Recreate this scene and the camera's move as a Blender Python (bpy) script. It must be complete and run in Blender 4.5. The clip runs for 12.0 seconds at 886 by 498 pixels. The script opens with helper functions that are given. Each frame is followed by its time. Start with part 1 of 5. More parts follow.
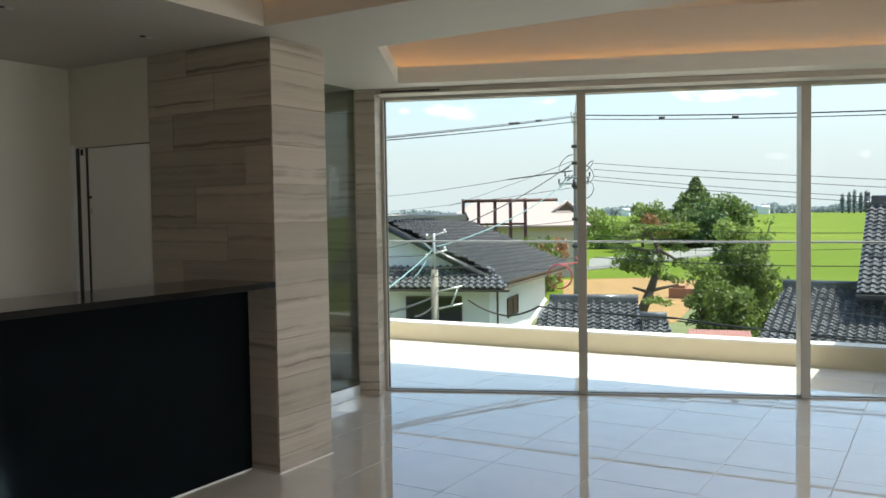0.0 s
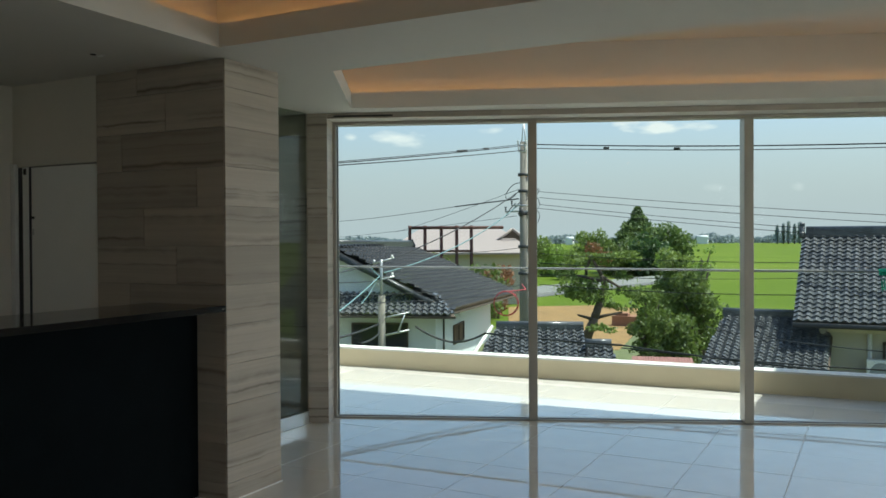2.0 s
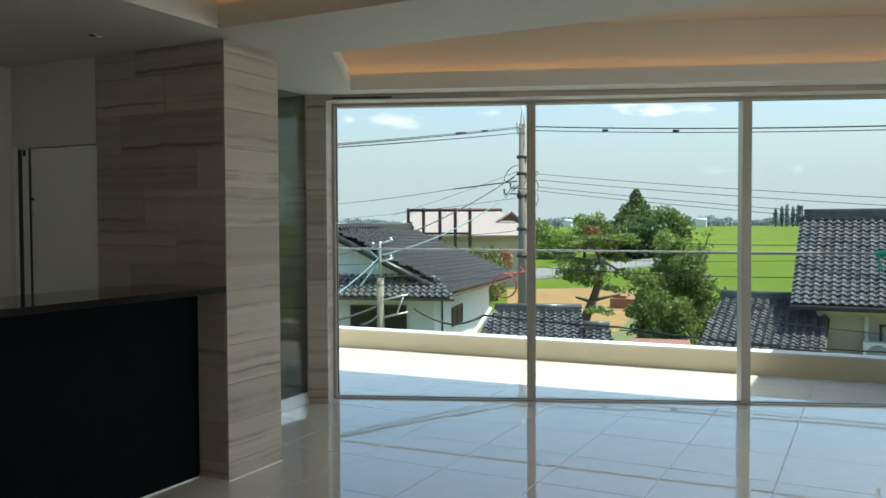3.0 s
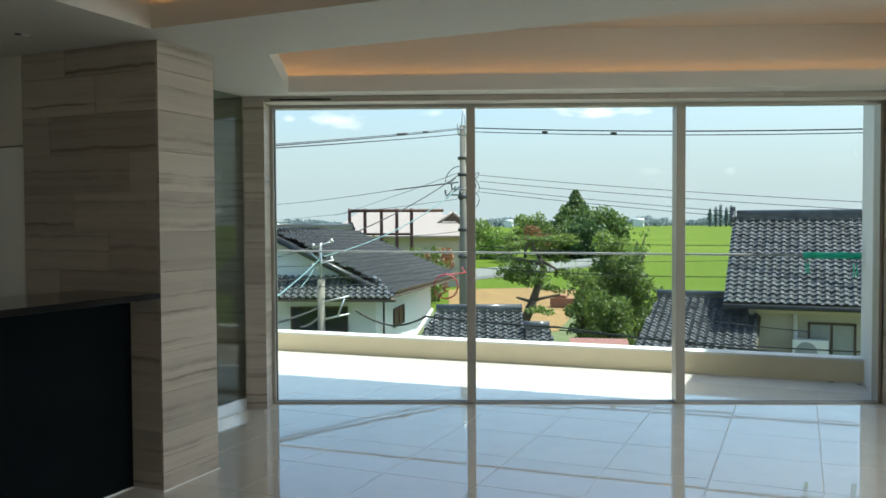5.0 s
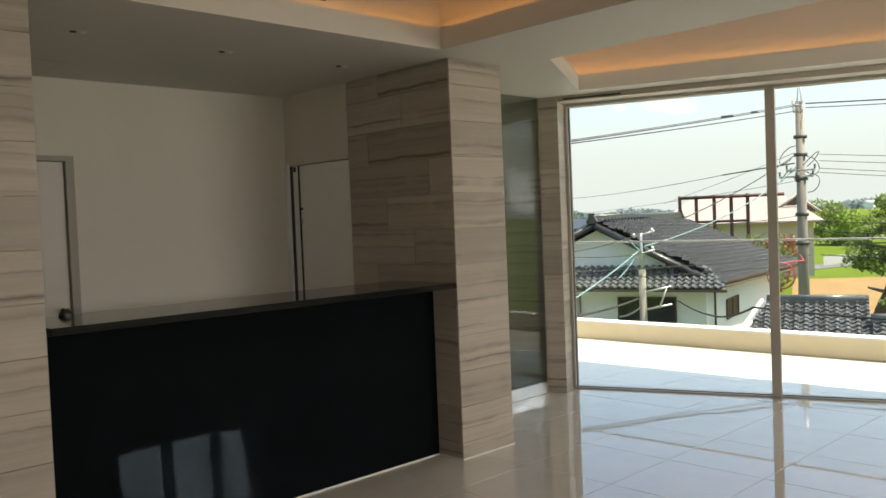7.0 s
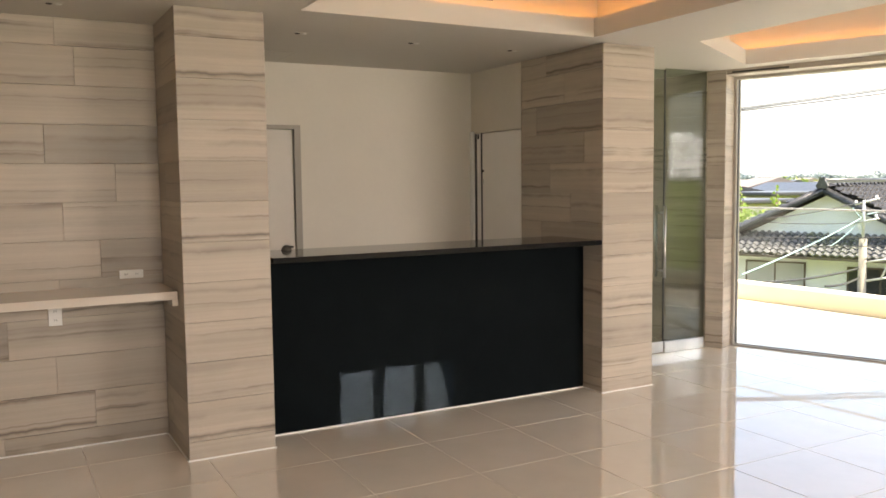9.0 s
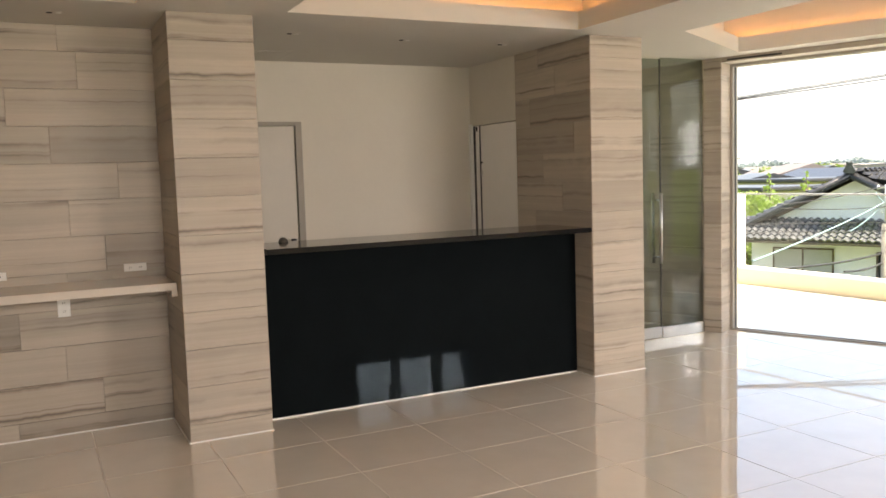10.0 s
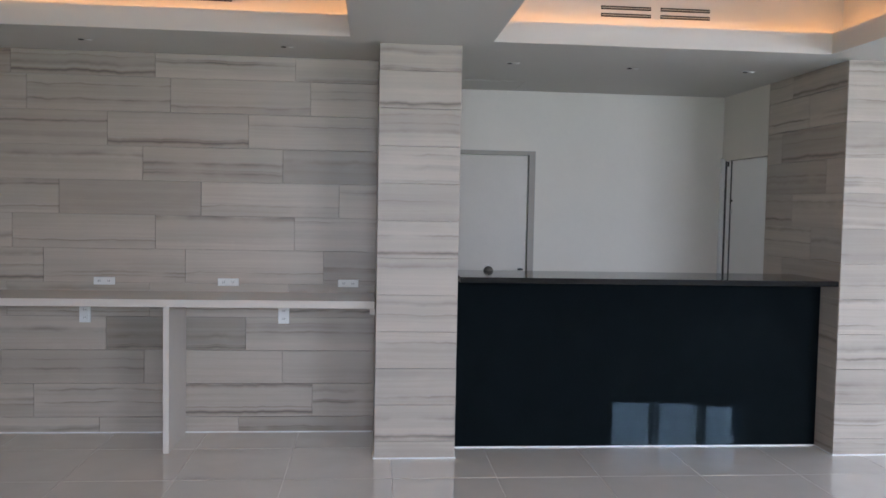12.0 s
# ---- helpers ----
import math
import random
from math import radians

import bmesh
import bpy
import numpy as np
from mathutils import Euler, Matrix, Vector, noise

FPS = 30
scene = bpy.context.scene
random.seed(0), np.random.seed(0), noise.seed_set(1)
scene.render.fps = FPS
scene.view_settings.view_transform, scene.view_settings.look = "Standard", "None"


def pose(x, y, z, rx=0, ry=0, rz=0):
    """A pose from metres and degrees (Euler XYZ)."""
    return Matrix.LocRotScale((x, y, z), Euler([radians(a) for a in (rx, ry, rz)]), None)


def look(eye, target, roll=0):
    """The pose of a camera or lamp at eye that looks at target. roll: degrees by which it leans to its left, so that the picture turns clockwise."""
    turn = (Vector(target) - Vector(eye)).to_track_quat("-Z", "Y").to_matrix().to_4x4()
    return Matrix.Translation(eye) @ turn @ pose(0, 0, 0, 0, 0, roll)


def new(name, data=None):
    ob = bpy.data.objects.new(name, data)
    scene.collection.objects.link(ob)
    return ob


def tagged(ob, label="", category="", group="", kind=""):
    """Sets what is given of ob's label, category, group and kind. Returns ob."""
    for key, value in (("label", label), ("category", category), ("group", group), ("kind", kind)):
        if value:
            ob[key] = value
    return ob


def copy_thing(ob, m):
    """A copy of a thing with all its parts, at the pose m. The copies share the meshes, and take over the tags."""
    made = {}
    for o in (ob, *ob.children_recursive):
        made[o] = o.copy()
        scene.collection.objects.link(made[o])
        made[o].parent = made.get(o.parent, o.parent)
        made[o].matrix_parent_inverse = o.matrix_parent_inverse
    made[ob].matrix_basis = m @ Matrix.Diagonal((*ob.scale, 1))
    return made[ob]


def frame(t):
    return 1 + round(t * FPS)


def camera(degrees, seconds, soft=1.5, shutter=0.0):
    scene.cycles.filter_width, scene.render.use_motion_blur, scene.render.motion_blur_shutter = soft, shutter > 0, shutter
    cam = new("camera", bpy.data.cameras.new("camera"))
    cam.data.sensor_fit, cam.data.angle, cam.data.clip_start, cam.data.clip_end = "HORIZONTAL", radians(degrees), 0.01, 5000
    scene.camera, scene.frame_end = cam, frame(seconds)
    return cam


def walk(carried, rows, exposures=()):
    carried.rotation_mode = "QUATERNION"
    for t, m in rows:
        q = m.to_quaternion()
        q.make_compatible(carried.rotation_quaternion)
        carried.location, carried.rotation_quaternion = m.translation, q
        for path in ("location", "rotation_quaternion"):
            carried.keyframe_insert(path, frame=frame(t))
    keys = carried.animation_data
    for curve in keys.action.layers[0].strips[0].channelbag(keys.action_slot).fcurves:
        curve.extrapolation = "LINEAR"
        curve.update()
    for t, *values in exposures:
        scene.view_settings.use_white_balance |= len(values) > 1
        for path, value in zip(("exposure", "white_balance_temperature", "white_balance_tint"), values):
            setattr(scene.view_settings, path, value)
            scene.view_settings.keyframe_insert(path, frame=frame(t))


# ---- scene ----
cam = camera(56.1, 12.0, soft=1.6)
PATH = [
    (0, (-3.551, -3.272, 1.483), (-1.842, -2.236, 1.399), -0.9),
    (0.5, (-3.55, -3.238, 1.488), (-1.759, -2.355, 1.388), -0.4),
    (1, (-3.566, -3.218, 1.473), (-1.768, -2.344, 1.399), -0.9),
    (1.5, (-3.576, -3.221, 1.477), (-1.795, -2.311, 1.438), -0.7),
    (2, (-3.574, -3.228, 1.472), (-1.799, -2.306, 1.451), -0.3),
    (2.5, (-3.586, -3.232, 1.461), (-1.812, -2.31, 1.418), -0.4),
    (4.3, (-3.606, -3.266, 1.49), (-1.825, -2.361, 1.403), -0.3),
    (4.5, (-3.608, -3.272, 1.484), (-1.817, -2.387, 1.405), -0.4),
    (5, (-3.587, -3.247, 1.489), (-1.752, -2.455, 1.426), -0.3),
    (5.5, (-3.608, -3.26, 1.487), (-1.786, -2.436, 1.423), -0.9),
    (6, (-3.605, -3.281, 1.497), (-1.894, -2.247, 1.424), -1.8),
    (6.5, (-3.575, -3.457, 1.484), (-2.047, -2.169, 1.413), -1.5),
    (7, (-3.627, -3.652, 1.5), (-2.24, -2.213, 1.432), -2.3),
    (7.5, (-3.743, -3.877, 1.472), (-2.475, -2.332, 1.387), -1.5),
    (7.7, (-3.765, -3.971, 1.483), (-2.566, -2.373, 1.376), -1.2),
    (9.3, (-3.856, -4.75, 1.542), (-2.914, -2.993, 1.382), -0.7),
    (9.5, (-3.877, -4.787, 1.523), (-2.931, -3.032, 1.364), -0.9),
    (10, (-3.674, -4.955, 1.526), (-2.791, -3.169, 1.35), -1.8),
    (10.5, (-3.442, -5.057, 1.525), (-2.652, -3.229, 1.335), -1.5),
    (11, (-3.285, -4.971, 1.532), (-2.548, -3.119, 1.371), 0.3),
    (11.5, (-3.139, -4.906, 1.531), (-2.597, -2.984, 1.429), 0.9),
    (12, (-2.962, -4.994, 1.535), (-2.786, -3.004, 1.434), 1.1),
]
walk(cam, [(t, look(eye, target, roll)) for t, eye, target, roll in PATH], [
    (0.0, 0.92, 6500, 5), (0.15, 0.6, 6200, 0), (0.45, 0.12, 6100, -2), (1.2, 0.12, 6100, -2), (2.5, 0.48, 6200, -1), (4.4, 0.74, 6100, -2), (6.0, 0.56, 6100, -1), (7.0, 1.0, 7300, 8), (7.7, 1.4, 7500, 12),
    (9.3, 2.1, 8000, 17), (10.0, 2.0, 7900, 17), (10.5, 1.86, 7900, 18), (11.1, 1.88, 7600, 17), (11.6, 1.92, 5950, 13), (12.0, 1.97, 5400, 12)])

# ---- world, sun, exposure ----
SUN_EL, SUN_AZ = radians(62.5), radians(-60)          # azimuth of the sun seen from the terrace, counter-clockwise from +x
CLOUDS = ((0.2233, 0.1295, 0.0646, 0.0109, 2.2), (0.5275, 0.123, 0.0421, 0.015, 1.3), (0.588, 0.1217, 0.0122, 0.0061, 1.2), (0.4148, 0.1298, 0.019, 0.0061, 0.9), (0.0737, 0.0587, 0.0109, 0.0082, 0.5), (0.1624, 0.0573, 0.0272, 0.0082, 0.35))
world = bpy.data.worlds.new("sky")
scene.world = world
world.use_nodes = True
wn, wl = world.node_tree.nodes, world.node_tree.links
wn.clear()
w_out, w_bg = wn.new("ShaderNodeOutputWorld"), wn.new("ShaderNodeBackground")
w_sky = wn.new("ShaderNodeTexSky")
w_sky.sky_type, w_sky.sun_disc = "NISHITA", False
w_sky.sun_elevation, w_sky.sun_rotation = SUN_EL, radians(90) - SUN_AZ
w_sky.air_density, w_sky.dust_density, w_sky.ozone_density = 1.0, 2.0, 1.5
w_bg.inputs["Strength"].default_value = 0.15
w_tc, w_sep = wn.new("ShaderNodeTexCoord"), wn.new("ShaderNodeSeparateXYZ")
wl.new(w_tc.outputs["Generated"], w_sep.inputs[0])
w_ramp = wn.new("ShaderNodeValToRGB")               # haze, thick at the horizon
for e, (p, v) in zip(w_ramp.color_ramp.elements, ((0.0, 0.97), (0.23, 0.0))):
    e.position, e.color = p, (v, v, v, 1)
w_ramp.color_ramp.interpolation = "EASE"
wl.new(w_sep.outputs[2], w_ramp.inputs[0])
w_haze = wn.new("ShaderNodeMix")
w_haze.data_type = "RGBA"
w_haze.inputs[7].default_value = (2.85, 3.16, 3.33, 1)
wl.new(w_ramp.outputs[0], w_haze.inputs[0])
wl.new(w_sky.outputs[0], w_haze.inputs[6])
w_map, w_noise = wn.new("ShaderNodeMapping"), wn.new("ShaderNodeTexNoise")
w_map.inputs["Scale"].default_value = (9.0, 9.0, 26.0)
w_noise.inputs["Scale"].default_value, w_noise.inputs["Detail"].default_value = 2.4, 7.0
wl.new(w_tc.outputs["Generated"], w_map.inputs[0])
wl.new(w_map.outputs[0], w_noise.inputs[0])


def sky_math(op, a, b=0.0, c=0.0):
    n = wn.new("ShaderNodeMath")
    n.operation = op
    for i, v in enumerate((a, b, c)):
        if isinstance(v, (int, float)):
            n.inputs[i].default_value = v
        else:
            wl.new(v, n.inputs[i])
    return n.outputs[0]


# small fair-weather clouds: bearing, height, width, depth, thickness
w_az = sky_math("ARCTAN2", w_sep.outputs[1], w_sep.outputs[0])
w_total = None
for az, el, wide, deep, thick in CLOUDS:
    u = sky_math("DIVIDE", sky_math("SUBTRACT", w_az, az), wide)
    v = sky_math("DIVIDE", sky_math("SUBTRACT", w_sep.outputs[2], el), deep)
    d = sky_math("SQRT", sky_math("ADD", sky_math("MULTIPLY", u, u), sky_math("MULTIPLY", v, v)))
    ragged = sky_math("MULTIPLY_ADD", w_noise.outputs[0], 2.6, -0.55)
    body = wn.new("ShaderNodeMath")
    body.operation, body.use_clamp = "MULTIPLY", True
    wl.new(sky_math("SUBTRACT", ragged, d), body.inputs[0])
    body.inputs[1].default_value = thick
    w_total = body.outputs[0] if w_total is None else sky_math("MAXIMUM", w_total, body.outputs[0])
w_cloud = wn.new("ShaderNodeMix")
w_cloud.data_type = "RGBA"
w_cloud.inputs[7].default_value = (5.0, 5.1, 5.0, 1)
wl.new(w_total, w_cloud.inputs[0])
wl.new(w_haze.outputs[2], w_cloud.inputs[6])
wl.new(w_cloud.outputs[2], w_bg.inputs[0])
wl.new(w_bg.outputs[0], w_out.inputs[0])

sun = new("sun", bpy.data.lights.new("sun", "SUN"))
sun.data.energy, sun.data.angle, sun.data.color = 5.0, radians(0.5), (1.0, 0.95, 0.86)
sun_from = Vector((math.cos(SUN_EL) * math.cos(SUN_AZ), math.cos(SUN_EL) * math.sin(SUN_AZ), math.sin(SUN_EL)))
sun.matrix_world = look(sun_from * 50, (0, 0, 0))



def fill_lamp(name, place, target, w, h, watts, color=(0.95, 0.98, 1.0)):
    """An added area lamp at a wall opening, filling in for window light."""
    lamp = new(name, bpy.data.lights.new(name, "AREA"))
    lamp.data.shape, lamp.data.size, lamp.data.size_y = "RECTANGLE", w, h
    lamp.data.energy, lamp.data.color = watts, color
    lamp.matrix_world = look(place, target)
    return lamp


# unseen fill lamps that brighten room and hall; the southern two outshine the sky
fill_lamp("daylight_south", (-2.95, -7.15, 2.15), (-3.0, -2.4, -0.3), 2.3, 1.4, 24, (0.97, 0.98, 1.0)).data.spread = radians(130)
fill_lamp("daylight_south_high", (1.7, -7.15, 2.2), (1.0, -2.4, -0.2), 2.2, 1.4, 66, (0.97, 0.98, 1.0)).data.spread = radians(130)
fill_lamp("daylight_hall", (0.75, 2.42, 1.6), (0.75, 0, 1.6), 1.1, 1.35, 1.0)

# ---- materials ----


def material(name, color=(0.8, 0.8, 0.8), rough=0.5, metal=0.0, spec=0.5):
    m = bpy.data.materials.new(name)
    m.use_nodes = True
    b = m.node_tree.nodes["Principled BSDF"]
    b.inputs["Base Color"].default_value = (*color, 1)
    b.inputs["Roughness"].default_value = rough
    b.inputs["Metallic"].default_value = metal
    b.inputs["Specular IOR Level"].default_value = spec
    return m


def node(m, kind, **values):
    n = m.node_tree.nodes.new(kind)
    for key, v in values.items():
        n.inputs[key].default_value = v
    return n


def link(m, a, b):
    m.node_tree.links.new(a, b)


def math_node(m, op, a, b=0.0, c=0.0):
    n = m.node_tree.nodes.new("ShaderNodeMath")
    n.operation = op
    for i, v in enumerate((a, b, c)):
        if isinstance(v, (int, float)):
            n.inputs[i].default_value = v
        else:
            link(m, v, n.inputs[i])
    return n.outputs[0]


def coords(m, scale=(1, 1, 1), vary=0.0):
    """Coordinates of the piece itself in metres, scaled, and shifted from piece to piece."""
    tc = node(m, "ShaderNodeTexCoord")
    mp = node(m, "ShaderNodeMapping")
    mp.inputs["Scale"].default_value = scale
    link(m, tc.outputs["Object"], mp.inputs["Vector"])
    if not vary:
        return mp.outputs[0]
    info = node(m, "ShaderNodeObjectInfo")
    mul = m.node_tree.nodes.new("ShaderNodeVectorMath")
    mul.operation = "MULTIPLY_ADD"
    comb = node(m, "ShaderNodeCombineXYZ")
    for i, k in enumerate((1.0, 2.3, 3.7)):
        link(m, math_node(m, "MULTIPLY", info.outputs["Random"], k * vary), comb.inputs[i])
    mul.inputs[1].default_value = (1, 1, 1)
    link(m, mp.outputs[0], mul.inputs[0])
    link(m, comb.outputs[0], mul.inputs[2])
    return mul.outputs[0]


def noise_tex(m, vec, scale, detail=3.0, rough=0.55):
    n = node(m, "ShaderNodeTexNoise", Scale=scale, Detail=detail, Roughness=rough)
    link(m, vec, n.inputs["Vector"])
    return n.outputs["Fac"]


def ramp(m, fac, *stops):
    r = node(m, "ShaderNodeValToRGB")
    while len(r.color_ramp.elements) < len(stops):
        r.color_ramp.elements.new(0.5)
    for e, (p, c) in zip(r.color_ramp.elements, stops):
        e.position, e.color = p, (*c, 1) if len(c) == 3 else c
    link(m, fac, r.inputs[0])
    return r.outputs[0]


def mix(m, fac, a, b, mode="MIX"):
    n = m.node_tree.nodes.new("ShaderNodeMix")
    n.data_type, n.blend_type = "RGBA", mode
    for sock, v in ((n.inputs[0], fac), (n.inputs[6], a), (n.inputs[7], b)):
        if isinstance(v, (int, float)):
            sock.default_value = v
        elif isinstance(v, tuple):
            sock.default_value = (*v, 1)
        else:
            link(m, v, sock)
    return n.outputs[2]


def bsdf(m):
    return m.node_tree.nodes["Principled BSDF"]


def bump(m, height, strength=0.3, distance=0.01):
    b = node(m, "ShaderNodeBump", Strength=strength, Distance=distance)
    link(m, height, b.inputs["Height"])
    link(m, b.outputs[0], bsdf(m).inputs["Normal"])


def simple(name, color, rough=0.5, metal=0.0, amount=0.12, scale=6.0, spec=0.5, relief=0.0, vary=1.0):
    """A paint, metal or plastic with faint mottling at two scales."""
    m = material(name, color, rough, metal, spec)
    v = coords(m, vary=vary)
    a, b = noise_tex(m, v, scale, 4), noise_tex(m, v, scale * 9, 3)
    f = math_node(m, "ADD", math_node(m, "MULTIPLY", a, 0.65), math_node(m, "MULTIPLY", b, 0.35))
    lo, hi = tuple(c * (1 - amount) for c in color), tuple(min(1, c * (1 + amount)) for c in color)
    link(m, ramp(m, f, (0.3, lo), (0.7, hi)), bsdf(m).inputs["Base Color"])
    link(m, math_node(m, "MULTIPLY_ADD", a, 0.15 * rough, rough * 0.92), bsdf(m).inputs["Roughness"])
    if relief:
        bump(m, b, relief, 0.004)
    return m


def stone_tile(name, light=(0.50, 0.438, 0.368), dark=(0.235, 0.197, 0.158), vein=None):
    """Veined grey-beige porcelain whose bands run along the piece's own x; vein: the height of a bold dark vein that every piece has."""
    m = material(name, light, 0.40)
    v = coords(m, vary=40.0)
    sep = node(m, "ShaderNodeSeparateXYZ")
    link(m, v, sep.inputs[0])
    own = node(m, "ShaderNodeSeparateXYZ")
    link(m, node(m, "ShaderNodeTexCoord").outputs["Object"], own.inputs[0])
    info = node(m, "ShaderNodeObjectInfo")

    def stretched(x, y, z, height):
        comb = node(m, "ShaderNodeCombineXYZ")
        for i, (k, src) in enumerate(((x, sep.outputs[0]), (y, sep.outputs[1]), (z, height))):
            link(m, math_node(m, "MULTIPLY", src, k), comb.inputs[i])
        return comb.outputs[0]

    def chance(k):
        """Another random number of the piece, from 0 to 1."""
        return math_node(m, "FRACT", math_node(m, "MULTIPLY", info.outputs["Random"], k))

    wave = noise_tex(m, stretched(2.0, 2.0, 3.0, sep.outputs[2]), 1.0, 5, 0.62)
    zz = math_node(m, "MULTIPLY_ADD", wave, 0.030, sep.outputs[2])
    band = noise_tex(m, stretched(0.16, 0.3, 12.0, zz), 1.0, 5, 0.62)
    fine = noise_tex(m, stretched(0.7, 0.7, 75.0, zz), 1.0, 5, 0.68)
    patch = noise_tex(m, stretched(3.2, 3.2, 8.0, sep.outputs[2]), 1.0, 4, 0.6)
    grit = noise_tex(m, stretched(60.0, 60.0, 160.0, sep.outputs[2]), 1.0, 3)
    fade = noise_tex(m, stretched(3.5, 3.5, 1.0, sep.outputs[2]), 1.0, 2)
    half = tuple(0.45 * d + 0.55 * l for d, l in zip(dark, light))
    base = ramp(m, band, (0.30, half), (0.44, tuple(0.90 * l for l in light)), (0.56, light), (0.70, tuple(1.07 * l for l in light)))
    streak = math_node(m, "MULTIPLY", ramp(m, fine, (0.44, (0, 0, 0)), (0.66, (1, 1, 1))), ramp(m, patch, (0.34, (0.10, 0.10, 0.10)), (0.68, (0.75, 0.75, 0.75))))
    base = mix(m, streak, base, half)
    base = mix(m, ramp(m, patch, (0.50, (0, 0, 0)), (0.78, (0.5, 0.5, 0.5))), base, tuple(min(1, 1.18 * l) for l in light))
    base = mix(m, math_node(m, "MULTIPLY", grit, 0.14), base, dark)
    tone = ramp(m, info.outputs["Random"], (0.0, (0.72, 0.71, 0.70)), (0.25, (0.96, 0.95, 0.94)), (0.65, (1.06, 1.055, 1.045)), (1.0, (0.90, 0.895, 0.89)))
    base = mix(m, 1.0, base, tone, "MULTIPLY")
    # thin dark veins wandering along a piece, each with a brown stain on its lower side
    bend = noise_tex(m, stretched(2.6, 0.0, 0.0, sep.outputs[2]), 1.0, 4, 0.7)
    for k, width, share, depth, soft in ((7.31, 0.0044, 0.26, 0.95, 0.05), (13.77, 0.0018, 0.60, 0.65, 0.03), (29.3, 0.0034, 0.45, 0.60, 0.04), (41.9, 0.009, 0.60, 0.45, 0.02)):
        level = math_node(m, "MULTIPLY_ADD", chance(k), 0.21, 0.005)
        if vein is not None and k == 7.31:
            level, share, width, depth = vein, 1.0, 0.0062, 1.0
        off = math_node(m, "SUBTRACT", math_node(m, "SUBTRACT", own.outputs[2], level), math_node(m, "MULTIPLY_ADD", bend, 0.055 + 0.004 * k / 10, -0.03))
        there = math_node(m, "MULTIPLY", math_node(m, "LESS_THAN", chance(k * 3.3 + 1.7), share), ramp(m, fade, (0.34, (0.10, 0.10, 0.10) if share < 1 else (0.7, 0.7, 0.7)), (0.60, (1, 1, 1))))
        line = ramp(m, math_node(m, "ABSOLUTE", off), (0.0, (1, 1, 1)), (width, (0.55, 0.55, 0.55)), (width * 2.6, (0, 0, 0)))
        stain = ramp(m, math_node(m, "ADD", off, soft), (0.0, (0, 0, 0)), (soft - 0.002, (0.62, 0.62, 0.62)), (soft + 0.001, (0, 0, 0)))
        base = mix(m, math_node(m, "MULTIPLY", math_node(m, "MULTIPLY", stain, there), fine), base, (0.25, 0.205, 0.16))
        base = mix(m, math_node(m, "MULTIPLY", math_node(m, "MULTIPLY", line, there), depth), base, (0.125, 0.098, 0.075))
    # some pieces are darker above a wavy boundary than below it
    split = math_node(m, "SUBTRACT", math_node(m, "SUBTRACT", own.outputs[2], math_node(m, "MULTIPLY_ADD", chance(57.1), 0.12, 0.05)), math_node(m, "MULTIPLY_ADD", bend, 0.05, -0.025))
    upper = math_node(m, "MULTIPLY", ramp(m, split, (0.0, (0, 0, 0)), (0.006, (1, 1, 1))), math_node(m, "LESS_THAN", chance(91.7), 0.45))
    base = mix(m, math_node(m, "MULTIPLY", upper, 0.30), base, half)
    link(m, base, bsdf(m).inputs["Base Color"])
    bump(m, math_node(m, "ADD", band, math_node(m, "MULTIPLY", fine, 0.5)), 0.10, 0.002)
    return m


M_TILE = stone_tile("veined_stone_tile")
M_TILE_BOLD = stone_tile("boldly_veined_stone_tile", vein=0.03)
M_TILE_BOLDTOP = stone_tile("stone_tile_veined_near_its_top", vein=0.185)
M_GROUT = simple("grout", (0.40, 0.35, 0.29), 0.85)
M_WHITE = simple("white_paint", (0.63, 0.605, 0.555), 0.6, amount=0.02, scale=1.5, relief=0.03)
M_WALLPAPER = simple("white_wallpaper", (0.70, 0.655, 0.58), 0.75, amount=0.025, scale=3, relief=0.08)
M_DOOR = simple("white_door_laminate", (0.88, 0.87, 0.84), 0.35, amount=0.02)
M_DOORGREY = simple("grey_door_laminate", (0.56, 0.515, 0.45), 0.4, amount=0.03)
M_FRAME = simple("beige_aluminium", (0.40, 0.37, 0.32), 0.38, 0.35, amount=0.05)
M_DOORFRAME = simple("taupe_painted_steel", (0.33, 0.30, 0.255), 0.5, amount=0.04)
M_DARK = simple("dark_gasket", (0.05, 0.05, 0.05), 0.6)
M_STEEL = simple("brushed_steel", (0.62, 0.61, 0.59), 0.3, 1.0, amount=0.06)
M_BLACK = simple("black_lacquer", (0.006, 0.008, 0.009), 0.03, amount=0.2, spec=0.042)
# blue put into the panel's reflections stands in for the sky's colour
bsdf(M_BLACK).inputs["Specular Tint"].default_value = (0.60, 0.82, 1.0, 1)
M_RAIL = simple("satin_grey_rail", (0.28, 0.29, 0.295), 0.45, amount=0.05)
M_BLACKTOP = simple("black_granite", (0.009, 0.009, 0.010), 0.10, amount=0.25, scale=60)
M_DESK = simple("cream_laminate", (0.66, 0.60, 0.53), 0.13, amount=0.03)
M_PLASTIC = simple("white_plastic", (0.80, 0.79, 0.76), 0.4, amount=0.02)
M_SLOT = simple("dark_slot", (0.02, 0.018, 0.015), 0.7)
M_CREAMWALL = simple("cream_render", (0.74, 0.65, 0.47), 0.8, amount=0.06, relief=0.15)
M_TERRACE = simple("terrace_tile", (0.76, 0.75, 0.72), 0.06, amount=0.04)
bsdf(M_TERRACE).inputs["Coat Weight"].default_value = 0.6
bsdf(M_TERRACE).inputs["Coat Roughness"].default_value = 0.03
M_RENDER = simple("white_render", (0.72, 0.71, 0.68), 0.8, amount=0.04, relief=0.1)

